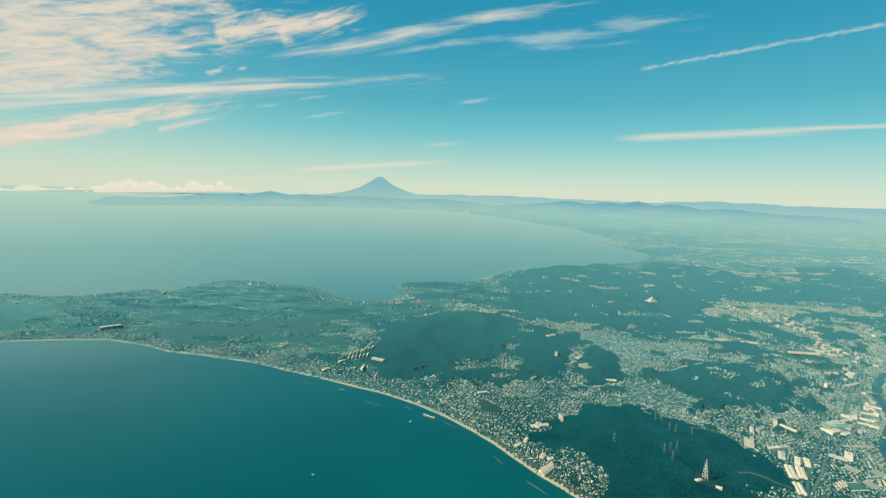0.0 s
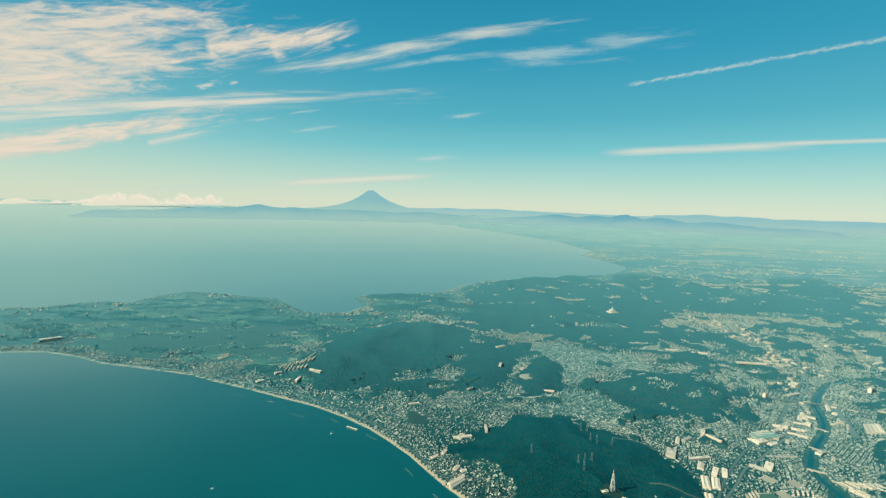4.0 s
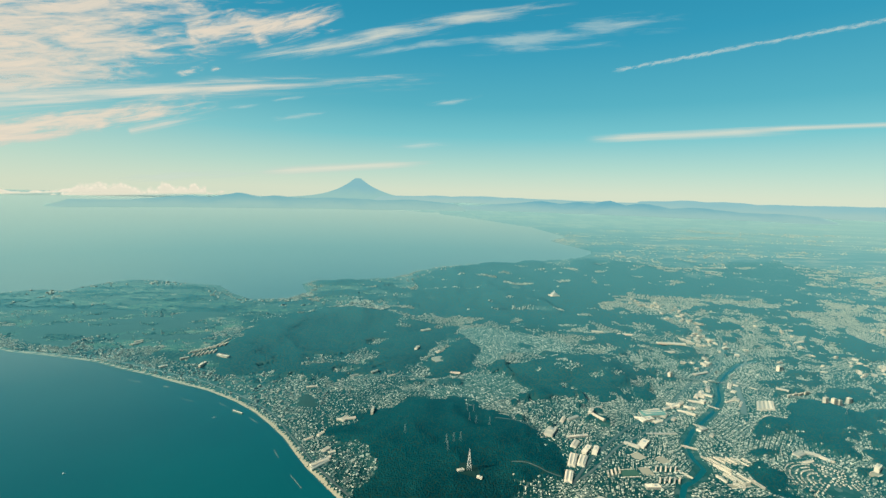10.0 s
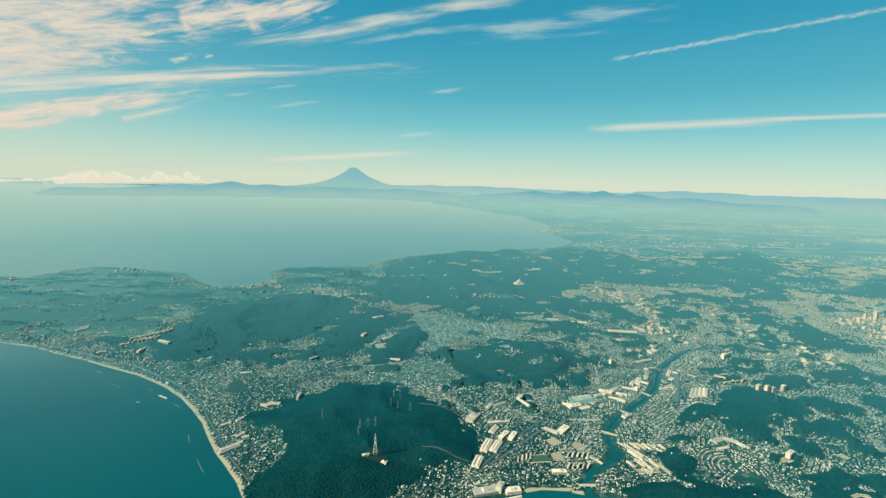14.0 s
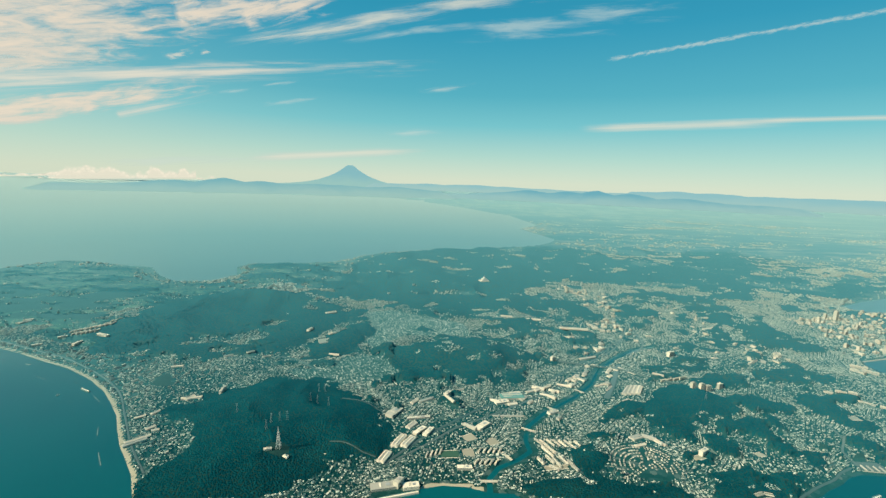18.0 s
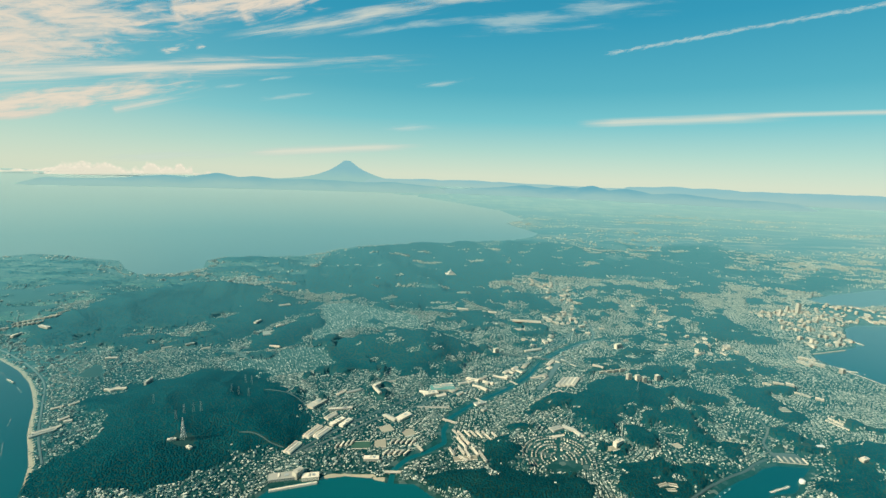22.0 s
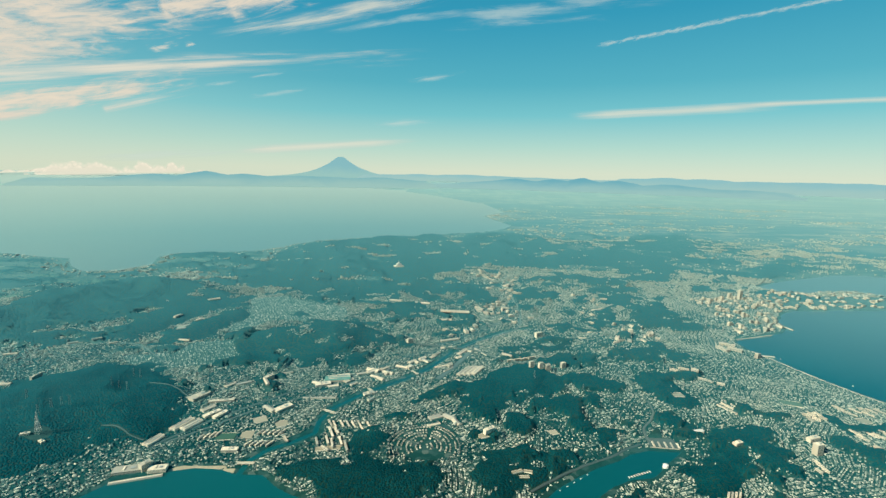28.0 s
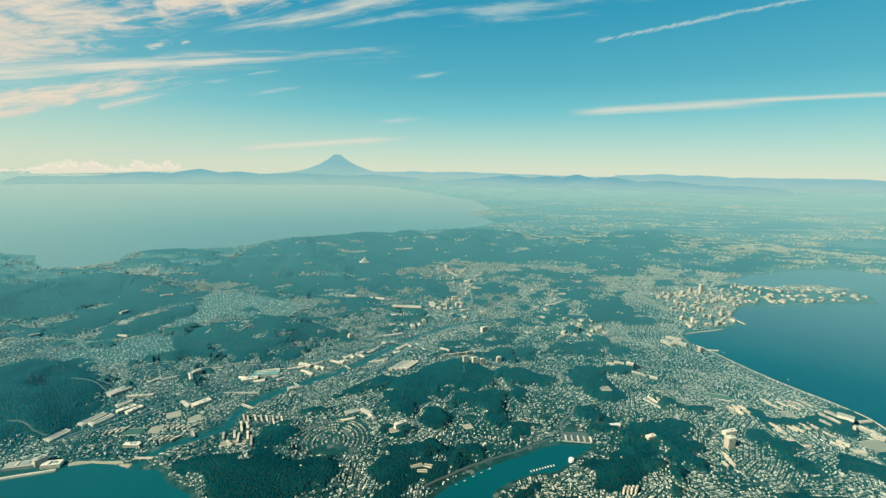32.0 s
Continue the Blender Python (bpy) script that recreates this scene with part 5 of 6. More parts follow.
block("flats", 332.5, 169.4, 7.9, 0.6, 0.7, -67)
block("flats", 334.4, 170.7, 7.7, 0.6, 0.7, -74)
block("flats", 336.4, 172.0, 7.6, 0.6, 0.7, -81)
block("hall", 309.6, 153.8, 8.6, 1.6, 1.0, 9)
block("flats", 301.5, 121.2, 2.3, 0.5, 1.6, 52)
block("flats", 302.6, 121.2, 2.3, 0.5, 1.6, 52)
block("flats", 303.7, 121.2, 2.3, 0.5, 1.6, 52)
block("flats", 304.9, 121.2, 2.3, 0.5, 1.6, 51)
block("office", 320.8, 145.9, 3.5, 1.5, 0.9, 21)
block("office", 371.8, 233.0, 6.6, 2.6, 1.6, -71)
block("office", 377.8, 232.3, 6.8, 2.4, 1.6, -43)
block("office", 378.4, 239.6, 7.4, 2.2, 1.4, -26)
block("tower", 383.3, 222.9, 2.3, 1.8, 3.0, 19)
block("tower", 448.3, 332.3, 2.6, 2.3, 8.9, 15)
block("tower", 441.2, 333.6, 2.0, 1.7, 5.5, 19)
block("tower", 433.5, 330.2, 2.0, 1.7, 3.4, 20)
block("warehouse", 170.7, 190.7, 6.9, 2.0, 1.0, -17)
block("office", 178.7, 196.4, 9.1, 3.4, 1.1, 18)
block("flats", -54.5, 257.0, 4.5, 0.5, 0.8, 88)
block("flats", -52.7, 258.2, 4.5, 0.5, 0.8, 87)
block("flats", -50.8, 259.4, 4.5, 0.5, 0.8, 87)
block("flats", -48.9, 260.7, 4.6, 0.5, 0.8, 87)
block("flats", -47.0, 261.9, 4.6, 0.5, 0.8, 86)
block("flats", -45.1, 263.2, 4.7, 0.5, 0.8, 86)
block("flats", -43.1, 264.4, 4.7, 0.5, 0.8, 85)
block("flats", -41.1, 265.7, 4.8, 0.5, 0.8, 85)
block("flats", -39.1, 267.0, 4.8, 0.5, 0.8, 85)
block("flats", -50.6, 252.9, 4.3, 0.5, 0.8, 91)
block("flats", -48.5, 253.5, 4.3, 0.5, 0.8, 90)
block("flats", -46.5, 254.1, 4.3, 0.5, 0.8, 90)
block("flats", -44.4, 254.7, 4.4, 0.5, 0.8, 90)
block("flats", -42.4, 255.3, 4.4, 0.5, 0.8, 89)
block("flats", -40.3, 255.9, 4.4, 0.5, 0.8, 89)
block("flats", -43.6, 263.3, 3.1, 0.5, 0.7, 68)
block("flats", -42.7, 267.1, 3.2, 0.5, 0.7, 68)
block("flats", -41.7, 271.1, 3.3, 0.5, 0.7, 68)
block("flats", -40.7, 275.1, 3.4, 0.5, 0.7, 68)
block("office", -33.6, 250.4, 7.5, 1.6, 1.2, -22)
block("office", -40.5, 241.4, 5.6, 1.2, 1.3, 84)
block("office", -53.4, 248.5, 4.2, 1.4, 1.0, 41)
block("office", -60.0, 239.9, 4.1, 1.6, 1.0, 38)
block("warehouse", -94.9, 274.6, 6.0, 1.6, 1.0, 63)
block("office", 85.4, 268.7, 4.2, 2.2, 0.9, 39)
block("office", 71.9, 270.5, 5.0, 1.6, 0.9, 72)
block("warehouse", 43.8, 187.2, 4.0, 2.4, 0.9, 60)
block("office", 55.0, 192.3, 5.2, 1.0, 2.0, 90)
block("warehouse", 22.6, 218.1, 5.1, 1.2, 0.9, 17)
block("warehouse", 40.7, 231.7, 4.6, 1.2, 0.8, 31)
block("warehouse", 51.0, 234.0, 4.0, 1.2, 0.7, 46)
block("warehouse", 59.7, 232.4, 4.1, 1.2, 0.8, 35)
block("warehouse", 92.9, 236.0, 5.1, 1.2, 0.9, -6)
block("warehouse", 41.1, 164.6, 3.2, 1.6, 0.9, 58)
block("warehouse", 43.7, 163.1, 2.4, 1.3, 0.8, 30)
block("warehouse", 36.7, 175.5, 3.4, 1.2, 0.9, 63)
block("warehouse", 32.9, 172.2, 3.5, 1.2, 0.8, 46)
block("office", -218.1, 298.5, 10.8, 3.0, 2.0, 41)
block("warehouse", -95.9, 278.3, 4.5, 1.6, 0.9, 50)
block("warehouse", 76.8, 305.9, 7.2, 2.6, 1.2, 35)
block("warehouse", 40.9, 157.4, 7.9, 1.3, 0.8, 44)
block("warehouse", 44.6, 187.3, 7.8, 1.6, 0.9, 14)
block("warehouse", 41.2, 155.4, 7.3, 1.3, 0.8, 47)
block("warehouse", 154.4, 199.4, 7.1, 1.0, 0.7, 21)


for x, y, long, wide, high, turn in ((330.6, 205.3, 3.2, 1.1, 0.9, -20), (332.8, 201.2, 4.2, 1.0, 0.9, -28), (337.0, 199.6, 3.0, 2.0, 1.1, -30), (338.2, 195.6, 3.4, 1.0, 0.9, -30),
                                     (340.4, 193.4, 2.6, 1.0, 0.9, -60), (343.6, 190.6, 3.0, 1.6, 1.0, -35), (288, 262, 3.0, 1.2, 0.9, 15), (302, 247, 3.6, 1.2, 0.8, 5), (318, 240, 4.2, 0.8, 0.9, 20),
                                     (322, 243, 4.2, 0.8, 0.9, 20), (309, 256, 2.4, 1.4, 0.9, 30), (281, 282, 3.4, 1.6, 1.0, 10), (268, 292, 3.0, 1.4, 1.0, 70), (262, 279, 2.8, 1.3, 0.9, 60)):
    block("office", x, y, long, wide, high, turn)


# downtown of the naval port and its works, loosely built up
draw = random.Random(12)
for _ in range(230):
    u, v = draw.random(), draw.random()
    x, y = 398 + 88 * u + 10 * v, 266 + 76 * v + 26 * (u - 0.5)
    if terrain(np.array([x]), np.array([y]))[4][0] > 2.5:
        block("tower" if draw.random() < 0.35 else "office", round(x, 1), round(y, 1), 1.3 + 1.9 * draw.random(), 1.0 + 0.9 * draw.random(), 0.7 + 2.3 * draw.random() ** 2.5, int(20 + 90 * (draw.random() < 0.5)))
for _ in range(90):
    x, y = 486 + 90 * draw.random(), 308 + 48 * draw.random()
    if terrain(np.array([x]), np.array([y]))[4][0] > 3:
        block("warehouse" if draw.random() < 0.5 else "office", round(x, 1), round(y, 1), 1.8 + 3.2 * draw.random(), 1.0 + 1.2 * draw.random(), 0.7 + 0.9 * draw.random(), int(draw.choice([12, 100, 25])))
for _ in range(46):
    t = draw.random()
    x, y = 182 + 62 * t + 16 * (draw.random() - 0.5), 176 + 60 * t + 22 * (draw.random() - 0.35)
    if abs(river_gap(np.array([x]), np.array([y]))[0]) > 3.2 and terrain(np.array([x]), np.array([y]))[1][0] < 0.2:
        block("warehouse" if draw.random() < 0.6 else "office", round(x, 1), round(y, 1), 2.0 + 2.6 * draw.random(), 1.2 + 1.0 * draw.random(), 0.6 + 0.8 * draw.random(), int(draw.choice([48, 138, 40])))


# shops and offices along the valley, and the ribbon of towns behind the port
for line, wide, count in ((((226, 262), (262, 292), (270, 330), (280, 372), (262, 400)), 15, 95), (((322, 345), (340, 330), (322, 292), (330, 262), (342, 246)), 14, 45)):
    for _ in range(count):
        t = draw.random() * (len(line) - 1)
        (ax, ay), (bx, by) = line[int(t)], line[int(t) + 1]
        x, y = ax + (bx - ax) * (t % 1) + wide * (draw.random() - 0.5) * 2, ay + (by - ay) * (t % 1) + wide * (draw.random() - 0.5) * 2
        cover = terrain(np.array([x]), np.array([y]))
        if cover[1][0] < 0.2 and cover[4][0] > 2.5:
            kind = draw.choice(["office", "warehouse", "office", "tower"])
            block(kind, round(x, 1), round(y, 1), 1.6 + 2.4 * draw.random(), 1.0 + 1.1 * draw.random(), (1.3 if kind == "tower" else 0.7) + 1.0 * draw.random(), int(draw.choice([15, 105, 60, 150])))


# ---- radio mast, pylons, hilltop temple ----
def lattice_leg(bm, a, b, thick):
    a, b = Vector(a), Vector(b)
    d = b - a
    m = Matrix.Translation((a + b) / 2) @ d.to_track_quat("Z", "Y").to_matrix().to_4x4() @ Matrix.Diagonal((thick, thick, d.length, 1))
    bmesh.ops.create_cube(bm, size=1.0, matrix=m)


def mast(x, y, top):
    z = height_at(x, y) - 0.1
    high = top - z
    base = new("radio_mast")
    base.location = (x, y, z)
    tagged(base, "tall pale steel lattice radio mast on a wooded hill", "radio mast")
    CLEAR.append((x, y, 3.2))
    sections = 7
    for s in range(sections):
        bm = bmesh.new()
        z0, z1 = high * 0.9 * s / sections, high * 0.9 * (s + 1) / sections
        r0, r1 = 0.72 - 0.60 * s / sections, 0.72 - 0.60 * (s + 1) / sections
        foot = [(r0 * cx, r0 * cy, z0) for cx, cy in ((1, 1), (-1, 1), (-1, -1), (1, -1))]
        head = [(r1 * cx, r1 * cy, z1) for cx, cy in ((1, 1), (-1, 1), (-1, -1), (1, -1))]
        for i in range(4):
            lattice_leg(bm, foot[i], head[i], 0.06)
            lattice_leg(bm, foot[i], head[(i + 1) % 4], 0.03)
            lattice_leg(bm, foot[(i + 1) % 4], head[i], 0.03)
            lattice_leg(bm, head[i], head[(i + 1) % 4], 0.045)
        part("lattice_section", bm, STEEL if s % 2 == 0 else WHITE, base)
    bm = bmesh.new()
    lattice_leg(bm, (0, 0, high * 0.9), (0, 0, high), 0.12)
    part("antenna", bm, WHITE, base)
    for lift in (0.55, 0.78):
        bm = bmesh.new()
        bmesh.ops.create_cone(bm, cap_ends=True, segments=12, radius1=0.55 - 0.35 * lift, radius2=0.55 - 0.35 * lift, depth=0.18, matrix=Matrix.Translation((0, 0, high * lift)))
        part("platform", bm, WHITE, base)


mast(92.6, 147.0, 12.1)
block("office", 89.6, 145.6, 2.4, 1.0, 0.5, 20)
block("office", 95.8, 144.0, 1.8, 1.0, 0.6, -25)


def pylon():
    base = new("power_pylon")
    tagged(base, "grey steel lattice power pylon among trees", "power pylon", "power pylons")
    bm = bmesh.new()
    for cx, cy in ((1, 1), (-1, 1), (-1, -1), (1, -1)):
        lattice_leg(bm, (0.34 * cx, 0.34 * cy, -0.3), (0.08 * cx, 0.08 * cy, 3.6), 0.045)
    for i in range(5):
        r = 0.34 - 0.055 * i
        z = 0.6 * i
        lattice_leg(bm, (r, r, z), (-r, r, z + 0.5), 0.03)
        lattice_leg(bm, (-r, -r, z), (r, -r, z + 0.5), 0.03)
    part("lattice_tower", bm, GREYSTEEL, base)
    for z in (2.4, 2.9, 3.4):
        part("cross_arm", boxes((-0.42, 0.42, -0.03, 0.03, z, z + 0.05)), GREYSTEEL, base)
    return base


first = pylon()
spots = [(85.5, 161.5), (88.2, 162.6), (90.8, 162.8), (95.6, 190.8), (98.2, 190.8), (95.3, 178), (98, 178), (103, 175), (85.7, 155.7), (120, 192), (131, 200), (70, 170), (272, 178), (281, 184), (262, 190)]
for i, (x, y) in enumerate(spots):
    m = pose(x, y, height_at(x, y), 0, 0, 35)
    if i == 0:
        first.matrix_world = m
    else:
        copy_thing(first, m)


def temple(x, y):
    base = new("hilltop_temple")
    base.matrix_world = pose(x, y, height_at(x, y) - 0.2, 0, 0, 15)
    tagged(base, "white domed hilltop temple among dark woods", "temple")
    CLEAR.append((x, y, 5.5))
    part("terrace", boxes((-4.2, 4.2, -3, 3, 0, 0.8)), CONCRETE, base)
    part("body", boxes((-2.2, 2.2, -1.8, 1.8, 0.8, 2.4)), WHITE, base)
    bm = bmesh.new()
    bmesh.ops.create_uvsphere(bm, u_segments=16, v_segments=8, radius=1.5, matrix=Matrix.Translation((0, 0, 2.3)))
    part("dome", bm, WHITE, base)
    bm = bmesh.new()
    bmesh.ops.create_cone(bm, cap_ends=True, segments=10, radius1=0.45, radius2=0.02, depth=2.2, matrix=Matrix.Translation((0, 0, 4.6)))
    part("spire", bm, WHITE, base)


temple(191.4, 408.7)


# ---- streets, railway, bridges ----
def drape(line, every=1.6):
    out = []
    pts = [Vector(p) for p in line]
    for i in range(len(pts) - 1):
        p0, p1, p2, p3 = pts[max(i - 1, 0)], pts[i], pts[i + 1], pts[min(i + 2, len(pts) - 1)]
        n_ = max(2, int((p2 - p1).length / every))
        for s in range(n_):
            t = s / n_
            out.append(0.5 * (2 * p1 + (p2 - p0) * t + (2 * p0 - 5 * p1 + 4 * p2 - p3) * t * t + (3 * p1 - p0 - 3 * p2 + p3) * t ** 3))
    return out + [pts[-1]]


def street(name, label, line, width, mat=ASPHALT, lift=0.07):
    path = drape(line)
    STREETS.append(([tuple(p) for p in path[::3]] + [tuple(path[-1])], width))
    xy = np.array([tuple(p) for p in path])
    d = np.gradient(xy, axis=0)
    d /= np.linalg.norm(d, axis=1)[:, None] + 1e-9
    side = np.stack([-d[:, 1], d[:, 0]], -1) * width / 2
    rows = []
    for s in (-1, -0.5, 0, 0.5, 1):
        p = xy + side * s
        rows.append(np.column_stack([p, np.maximum(land_at(p[:, 0], p[:, 1]), 0.25)]))
    z = np.max([r[:, 2] for r in rows], 0) + lift
    if lift > 0.3:
        z = np.convolve(np.pad(z, 12, mode="edge"), np.ones(25) / 25, mode="valid") + 0.2
    top = [np.column_stack([r[:, :2], z]) for r in rows]
    rim = [np.column_stack([rows[0][:, :2], z - 0.6])] + top + [np.column_stack([rows[-1][:, :2], z - 0.6])]
    verts = np.stack(rim, 1)
    idx = np.arange(verts.shape[0] * 7).reshape(-1, 7)
    q = np.stack([idx[:-1, :-1], idx[:-1, 1:], idx[1:, 1:], idx[1:, :-1]], -1).reshape(-1, 4)[:, ::-1]
    return tagged(mesh_object(name, verts, q, mat), label, "road", kind="structure")


street("road", "grey main road through the harbour town", [(127.3, 145.3), (139, 160), (155.9, 177), (171.8, 190.5), (190, 204), (212, 226), (236, 250), (272, 287)], 1.0)
street("railway", "railway line on gravel beside the river", [(131, 148), (142.9, 158.7), (152, 168), (166.5, 178.5), (183.3, 191), (199, 203.5), (217, 224), (229, 239), (252, 262), (275, 300)], 0.9)
street("road", "grey expressway crossing the valley", [(205, 237), (214, 234.8), (224, 233), (240, 229), (248, 221), (262, 210.3)], 0.45, ASPHALT, 0.4)
street("railway_yard", "wide sidings beside the car works", [(243, 236), (235.5, 221.7), (228.5, 208.6), (221, 196)], 2.6)
street("road", "straight avenue through the eastern port", [(388.7, 279.9), (375, 249.5), (369, 231), (374, 211), (381, 193), (391, 175.5), (397, 163)], 0.9)
street("road", "coast road along the sea wall", [(384, 243), (384.5, 232), (387.8, 220), (392.3, 202), (397.8, 185), (404, 171)], 1.1)
street("road", "town avenue with flats along it", [(275, 362), (277, 330), (276, 300), (271, 268), (254, 251)], 1.2)
street("road", "quay road round the inlet", [(246, 124), (252.5, 128.5), (260.5, 133.5), (269, 138), (277, 141.5), (282.5, 145.2), (289, 148)], 0.8)
street("road", "winding valley street", [(305, 177), (302, 166), (294, 157), (293, 149.5)], 0.8)
street("road", "hill road through the woods", [(41, 230), (67.5, 233), (84, 222), (99, 208)], 0.6)
street("road", "narrow lane winding through the dark wood", [(106.6, 183.0), (111.5, 183.3), (117.3, 181.5), (124.2, 177.4)], 0.4)
street("road", "narrow lane winding through the dark wood", [(108.0, 153.2), (113.6, 152.5), (119.9, 149.3), (124.3, 148.4)], 0.35)
street("sea_wall", "pale concrete sea wall with a coast promenade", [(409.6, 152), (410.2, 161), (406.8, 171.4), (400.3, 185.8), (394.8, 202.4), (390.3, 220.8), (386.9, 232)], 0.32, CONCRETE, 0.2)
street("road", "coast road behind the beach", [(-150, 263), (-103, 253.5), (-61, 236.5), (-24, 219.5), (8, 196.5), (26, 174), (40, 155), (54, 139)], 0.7)


def bridge(x, y, turn, length, width):
    base = new("bridge")
    base.matrix_world = pose(x, y, 0, 0, 0, turn)
    tagged(base, "short concrete road bridge over the river", "bridge", "river bridges")
    part("deck", boxes((-length / 2, length / 2, -width / 2, width / 2, 0.50, 0.66)), CONCRETE, base)
    for s in (-1, 1):
        part("parapet", boxes((-length / 2, length / 2, s * width / 2 - 0.05, s * width / 2 + 0.05, 0.66, 0.80)), CONCRETE, base)
    for s in (-0.22, 0.22):
        part("pier", boxes((length * s - 0.12, length * s + 0.12, -width * 0.4, width * 0.4, -1.0, 0.5)), CONCRETE, base)


bridge(180.0, 168.6, -30, 5.6, 0.9)
bridge(229.8, 233.2, -40, 5.0, 1.0)
bridge(194.0, 185.2, -48, 5.4, 0.8)
bridge(168.8, 151.2, 122, 5.4, 0.8)
bridge(211.0, 203.0, -50, 5.0, 0.7)
bridge(161.2, 137.5, 0, 5.2, 0.9)


# ---- open grounds ----
def yard(name, label, x, y, a, b, turn, mat):
    """A levelled ground with a low rim: playing field, building site or quay apron."""
    CLEAR.append((x, y, min(a, b) * 0.5 + 0.4))
    for s in (-1, 1):
        off = (max(a, b) - min(a, b)) / 2 * s
        long_turn = radians(turn if a >= b else turn + 90)
        CLEAR.append((x + off * math.cos(long_turn), y + off * math.sin(long_turn), min(a, b) * 0.5 + 0.4))
    z = sorted(height_at(x + i * a * 0.4, y + j * b * 0.4) for i in (-1, 0, 1) for j in (-1, 0, 1))[6]
    if name == "dockyard_apron":
        z = 0.42
    base = new(name)
    base.matrix_world = pose(x, y, z, 0, 0, turn)
    part("surface", boxes((-a / 2, a / 2, -b / 2, b / 2, -1.2, 0.06)), mat, base)
    for s in (-1, 1):
        part("rim", boxes((-a / 2, a / 2, s * b / 2 - 0.07, s * b / 2 + 0.07, -1.2, 0.16)), CONCRETE, base)
    return tagged(base, label, "sports ground" if mat is not ASPHALT else "quay")


yard("playing_field", "bare earth school playing field", 157, 162.1, 4.6, 4.0, 30, EARTH)
yard("playing_field", "bare earth school playing field", 165.2, 160, 4.2, 4.0, 30, EARTH)
yard("playing_field", "worn grass playing field by the houses", 149.3, 151.6, 6.2, 4.2, 5, TURF)
yard("playing_field", "bare earth school playing field", 155.8, 152.8, 4.0, 4.4, 5, EARTH)
yard("playing_field", "bare earth ground below the flats", 184.5, 145.2, 8.0, 2.2, 8, EARTH)
yard("playing_field", "bare earth school playing field", 381, 162.6, 4.6, 4.0, 10, EARTH)
yard("parade_ground", "sandy oval parade ground", 395.5, 142.9, 9.0, 6.0, 10, EARTH)
yard("playing_field", "bare earth school playing field", 317.9, 178.5, 4.2, 3.4, 0, EARTH)
yard("playing_field", "grass playing field among houses", 362.3, 175, 8.0, 4.5, -20, TURF)
yard("playing_field", "bare earth school playing field", 260.7, 154.3, 3.2, 2.6, 20, EARTH)
yard("playing_field", "bare earth school playing field", 236, 149.4, 3.6, 2.4, 20, EARTH)
yard("playing_field", "bare earth school terrace on a wooded hill", 84.5, 252, 6.0, 6.5, 20, EARTH)
yard("dockyard_apron", "grey concrete apron with dry docks", 296.5, 149.2, 9.5, 7.0, -8, ASPHALT)
for x, y, a, b, turn in ((243.5, 131.2, 3.6, 1.0, 20), (246.8, 131.6, 2.6, 1.2, -15), (245.2, 129.4, 3.0, 0.9, 5)):
    yard("earth_terrace", "cleared earth terrace cut into a wooded hill", x, y, a, b, turn, EARTH)
for i in range(5):
    x, y = 293 + 2.0 * i, 147.8 - 0.28 * i
    CLEAR.append((x, y, 1.2))
    crane = new("dock_shed")
    crane.matrix_world = pose(x, y, 0.48, 0, 0, 80)
    tagged(crane, "narrow grey shed on the dockyard apron", "shed", "dockyard sheds")
    part("body", boxes((-1.5, 1.5, -0.3, 0.3, 0, 0.3)), STEEL, crane)
    part("roof", prism([(-0.34, 0.304), (0.34, 0.304), (0, 0.45)], -1.55, 1.55), FLATROOF, crane)


def tank(x, y, r):
    base = new("storage_dome")
    base.location = (x, y, height_at(x, y))
    CLEAR.append((x, y, r + 0.8))
    tagged(base, "white domed storage tank on the quay", "tank")
    bm = bmesh.new()
    bmesh.ops.create_cone(bm, cap_ends=True, segments=24, radius1=r, radius2=r, depth=1.0, matrix=Matrix.Translation((0, 0, 0.4)))
    part("drum", bm, WHITE, base)
    bm = bmesh.new()
    bmesh.ops.create_uvsphere(bm, u_segments=24, v_segments=8, radius=r, matrix=Matrix.Translation((0, 0, 0.9)) @ Matrix.Diagonal((1, 1, 0.4, 1)))
    part("dome", bm, WHITE, base)


tank(291.2, 136.0, 0.85)


# ---- sea walls, boats ----
def mole(label, x0, y0, x1, y1, width, high=0.35, mat=RIPRAP):
    a, b = Vector((x0, y0)), Vector((x1, y1))
    d = b - a
    base = new("breakwater")
    base.matrix_world = pose(*((a + b) / 2), -0.9, 0, 0, math.degrees(math.atan2(d.y, d.x)))
    tagged(base, label, "breakwater", "breakwaters")
    l, w, h = d.length / 2, width / 2, 0.9 + high
    part("bank", prism([(-w * 1.6, 0), (w * 1.6, 0), (w, h), (-w, h)], -l, l), mat, base)
    if high >= 0.2:
        part("crest", boxes((-l, l, -w * 0.5, w * 0.3, h + 0.003, h + 0.12)), CONCRETE, base)


OFFSHORE = "detached stone breakwater off the beach"
mole(OFFSHORE, -5.5, 195.5, -0.4, 192.7, 0.7, 0.4)
mole(OFFSHORE, -33.7, 206.9, -26.3, 203.4, 0.25, 0.02)
mole(OFFSHORE, -14.7, 202.9, -10.3, 199.9, 0.22, 0.02)
mole(OFFSHORE, 3.7, 189.5, 9, 185, 0.22, 0.02)
mole(OFFSHORE, -48.5, 219.5, -45.5, 218.6, 0.5, 0.15)
mole(OFFSHORE, -69.4, 226.2, -62, 223.9, 0.22, 0.02)
mole(OFFSHORE, 22.0, 165.4, 25.4, 160, 0.22, 0.03)
mole(OFFSHORE, 32.6, 150.1, 38, 143.2, 0.22, 0.03)
mole("low harbour mole of pale stone", -47, 231.5, -27, 224.2, 0.6, 0.2)
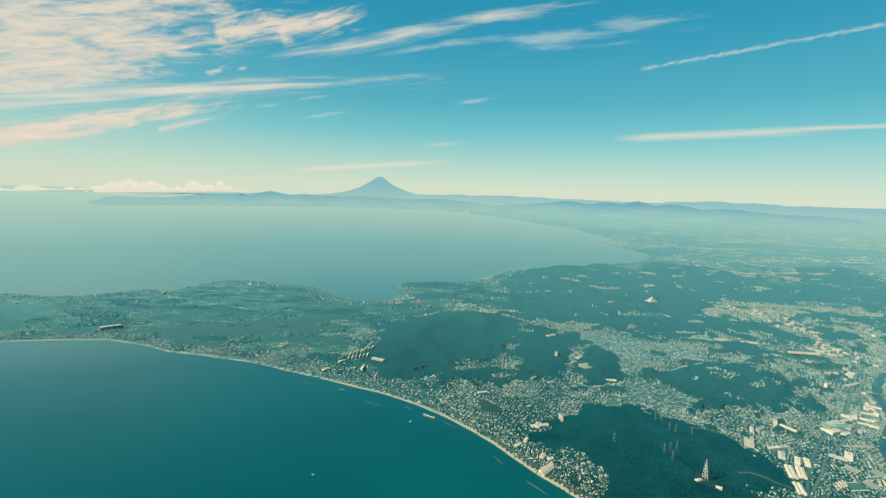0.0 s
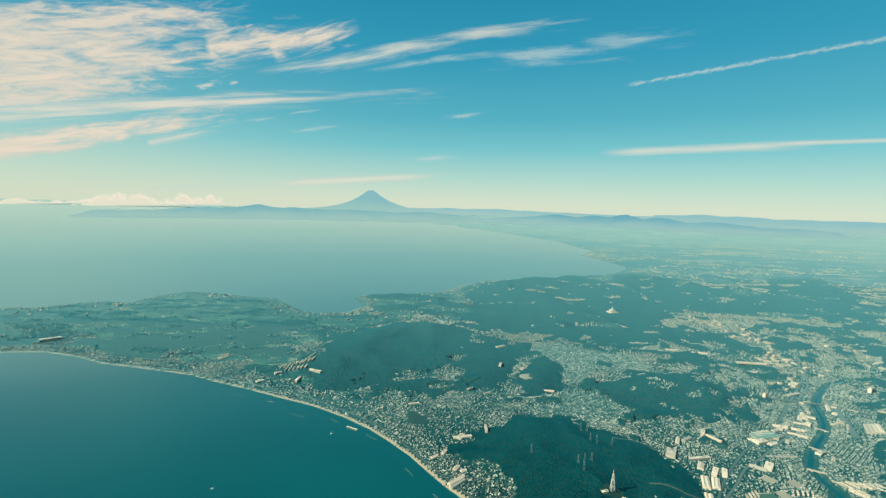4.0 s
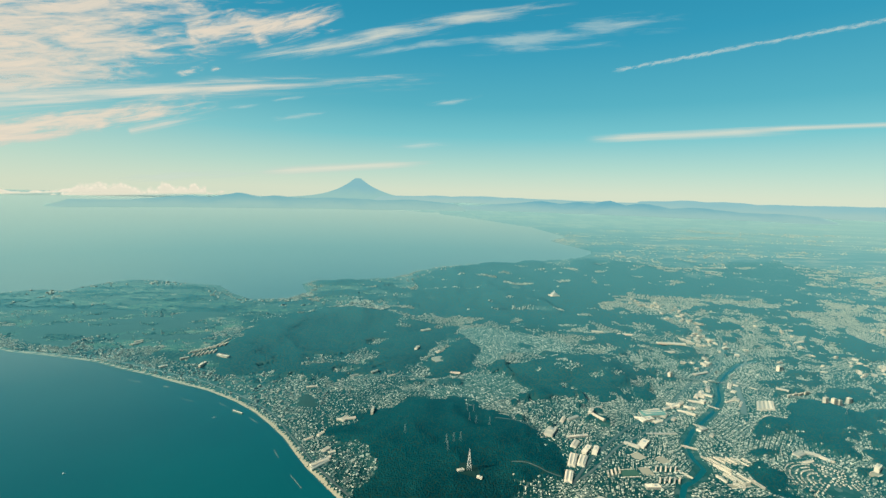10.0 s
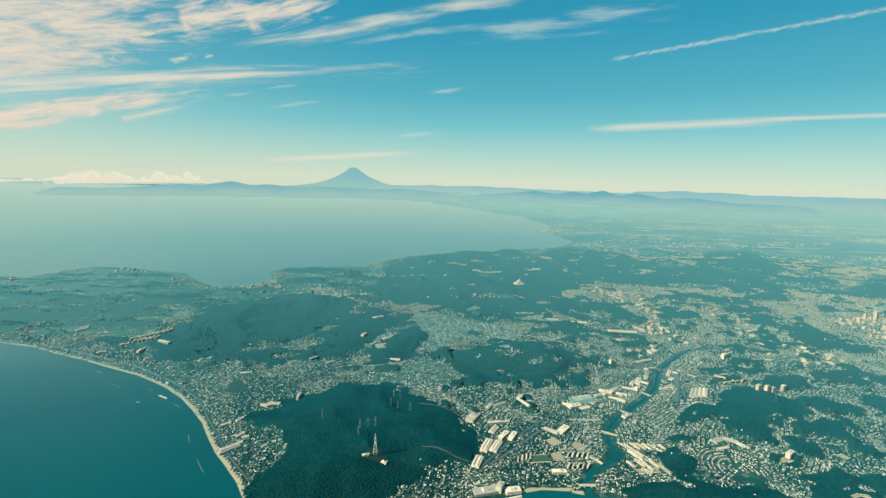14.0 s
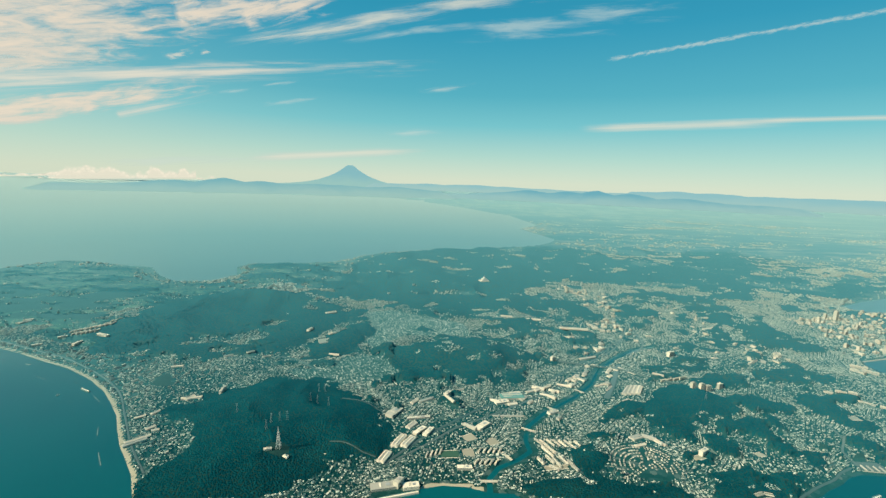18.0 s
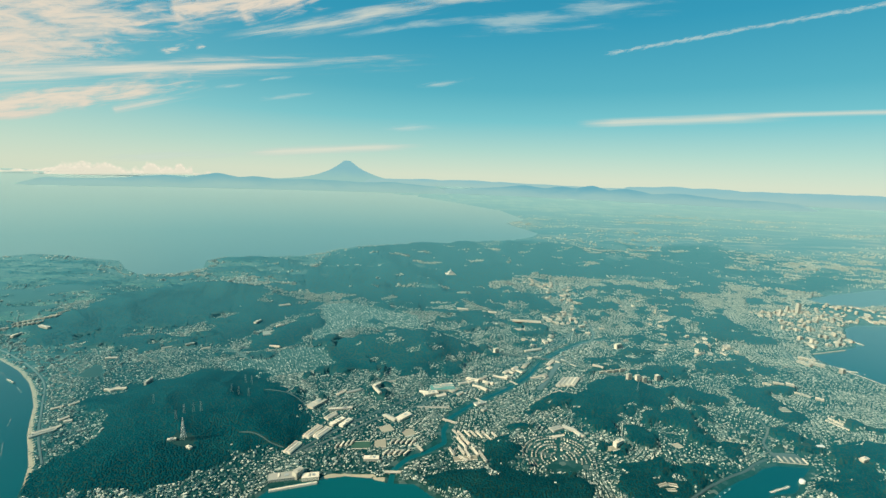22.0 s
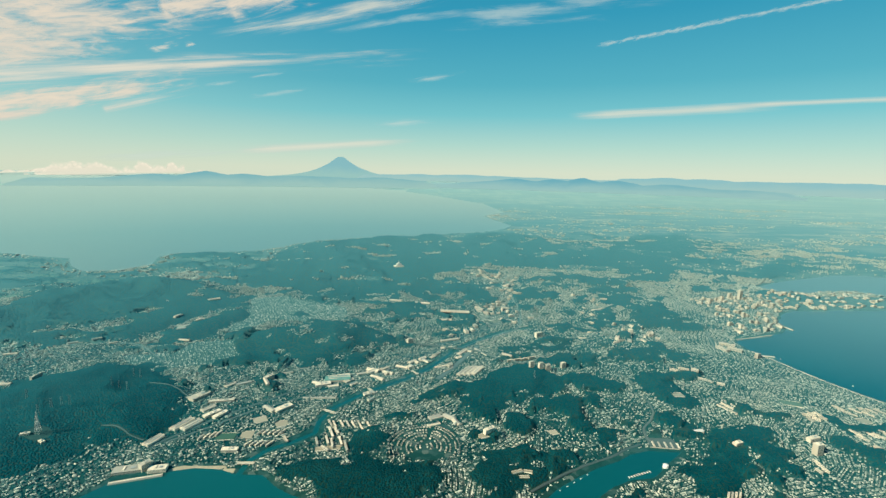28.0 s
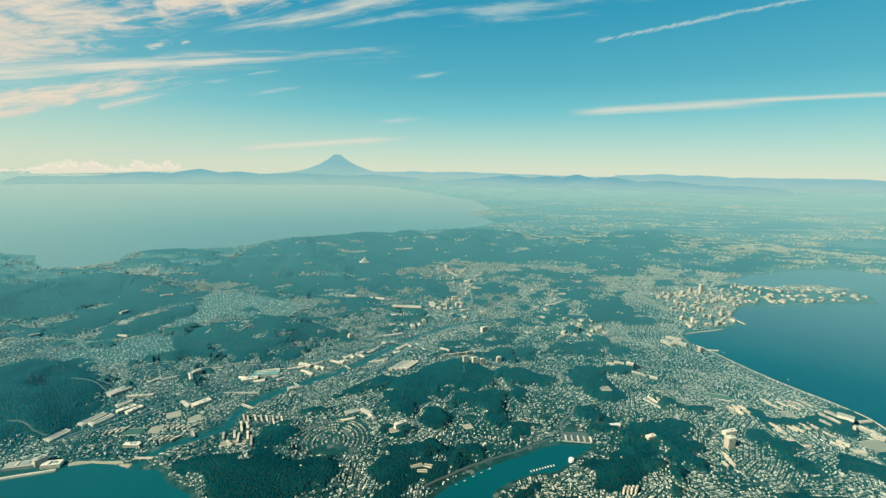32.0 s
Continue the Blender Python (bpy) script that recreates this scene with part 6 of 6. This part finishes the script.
mole("long concrete pier into the eastern bay", 386, 227.4, 394.2, 225.4, 0.8, 0.3, CONCRETE)
mole("long concrete pier into the eastern bay", 388, 249.2, 417, 257.8, 0.8, 0.25, CONCRETE)
mole("long concrete pier into the eastern bay", 396, 254.0, 416, 262.6, 0.7, 0.25, CONCRETE)
mole("outer harbour wall of the naval port", 436, 277, 437.4, 267.0, 0.9, 0.3, CONCRETE)
mole("stone quay wall by the ferry harbour", 126, 128.6, 139, 132.6, 0.9, 0.4, CONCRETE)


def boat(label, x, y, turn, size):
    base = new("boat")
    base.matrix_world = pose(x, y, -0.06, 0, 0, turn)
    tagged(base, label, "boat", "boats")
    bm = bmesh.new()
    s = size
    deck = [(-0.5 * s, -0.13 * s), (0.28 * s, -0.13 * s), (0.5 * s, 0), (0.28 * s, 0.13 * s), (-0.5 * s, 0.13 * s)]
    lo = [bm.verts.new((px * 0.9, py * 0.7, 0)) for px, py in deck]
    hi = [bm.verts.new((px, py, 0.16 * s + 0.05)) for px, py in deck]
    for i in range(5):
        bm.faces.new((lo[i], lo[(i + 1) % 5], hi[(i + 1) % 5], hi[i]))
    bm.faces.new(hi)
    bm.faces.new(lo[::-1])
    part("hull", bm, WHITE, base)
    part("cabin", boxes((-0.3 * s, 0.02 * s, -0.08 * s, 0.08 * s, 0.16 * s + 0.05, 0.34 * s + 0.05)), WHITE, base)


boat("small white workboat off the beach", -10.6, 189.2, 30, 1.5)
boat("white motor boat on the eastern bay", 395.3, 223.0, 80, 1.2)
boat("white motor boat on the eastern bay", 405.5, 193.4, 100, 0.9)
boat("small white workboat off the beach", -42, 150, 30, 1.1)
for i in range(9):
    boat("white fishing boat moored in the inlet", 277.6 + 0.95 * i, 131.4 + 0.34 * i, 110, 0.9)
for i in range(5):
    boat("white fishing boat moored in the inlet", 255 + 2.6 * i, 125.6 + 1.75 * i, 30, 0.8)


# ---- the mass of trees and houses ----
plant("woodland", "dense dark broadleaf woodland on low hills", (30, 425, 108, 215), 0.56, 0.44, 11, flat=0.22)
plant("woodland", "dense dark broadleaf woodland on low hills", (-60, 425, 215, 345), 0.98, 0.66, 12, flat=0.15)
plant("woodland", "hazy wooded hills farther inland", (-420, 620, 345, 680), 2.0, 1.25, 13, flat=0.07)


def town_density(x, y, s):
    return (0.42 + 0.5 * step(rough(x, y, 13, 3, 81), 0.36, 0.58)) * (1 - 0.25 * step(75 - x, 0, 20)) * np.where(in_suburb(x, y), 0.0, 1.0)


def far_density(x, y, s):
    town = step(np.hypot((x - 30) / 75, (y - 400) / 60), 1.15, 0.8) + step(np.hypot((x + 240) / 22, (y - 392) / 22), 1.1, 0.8)
    inland = np.maximum(step(x, -70, 120), np.clip(town, 0, 1))
    inland = inland * np.where((x > 180) & (x < 470) & (y < 425), 0.0, 1.0)
    return (0.85 * step(rough(x, y * 1.6, 45, 4, 83), 0.42, 0.60) + 0.06) * (0.16 + 0.84 * inland)


def garden_trees(box, spacing, size, seed, share):
    x, y, c = scatter(*box, spacing, seed)
    _, w, f, b, s = terrain(x, y)
    z = land_at(x, y)
    ok = (w < 0.5) & (s > 2.2) & (b < 0.1) & ~in_suburb(x, y) & (c < share * (0.35 + 1.3 * step(rough(x, y, 13, 3, 81), 0.62, 0.34))) & is_clear(x, y)
    crowns("garden_trees", "scattered trees between town houses", x[ok], y[ok], z[ok], size * (0.7 + 0.6 * c[ok] / share), seed, 0.8 if spacing < 2 else 0.2)


garden_trees((20, 425, 110, 232), 0.95, 0.34, 31, 0.8)
garden_trees((-280, 470, 232, 345), 1.4, 0.5, 32, 0.6)
garden_trees((-420, 700, 345, 620), 2.8, 0.95, 33, 0.45)

houses("houses", "closely built small houses with tiled roofs", (20, 425, 110, 232), 0.66, 21, town_density, singles=150)
houses("houses", "even rows of small grey-roofed estate houses", (70, 170, 198, 320), 0.70, 26, lambda x, y, s: np.where(in_suburb(x, y), 0.70, 0.0), 0.5, turn=118)
houses("houses", "closely built small houses with tiled roofs", (-280, 470, 232, 345), 0.78, 22, town_density)
houses("houses", "closely built small houses with tiled roofs", (-280, 20, 150, 232), 0.8, 24, town_density)
houses("houses", "closely built small houses with tiled roofs", (180, 470, 345, 425), 1.0, 27, lambda x, y, s: 0.85 * town_density(x, y, s))
houses("houses", "distant pale buildings scattered among woods", (-420, 760, 345, 620), 1.6, 23, far_density, 0.8)
houses("houses", "distant pale buildings scattered among woods", (330, 1300, 620, 1350), 3.2, 25, lambda x, y, s: 0.4 * far_density(x, y, s), 0.4)
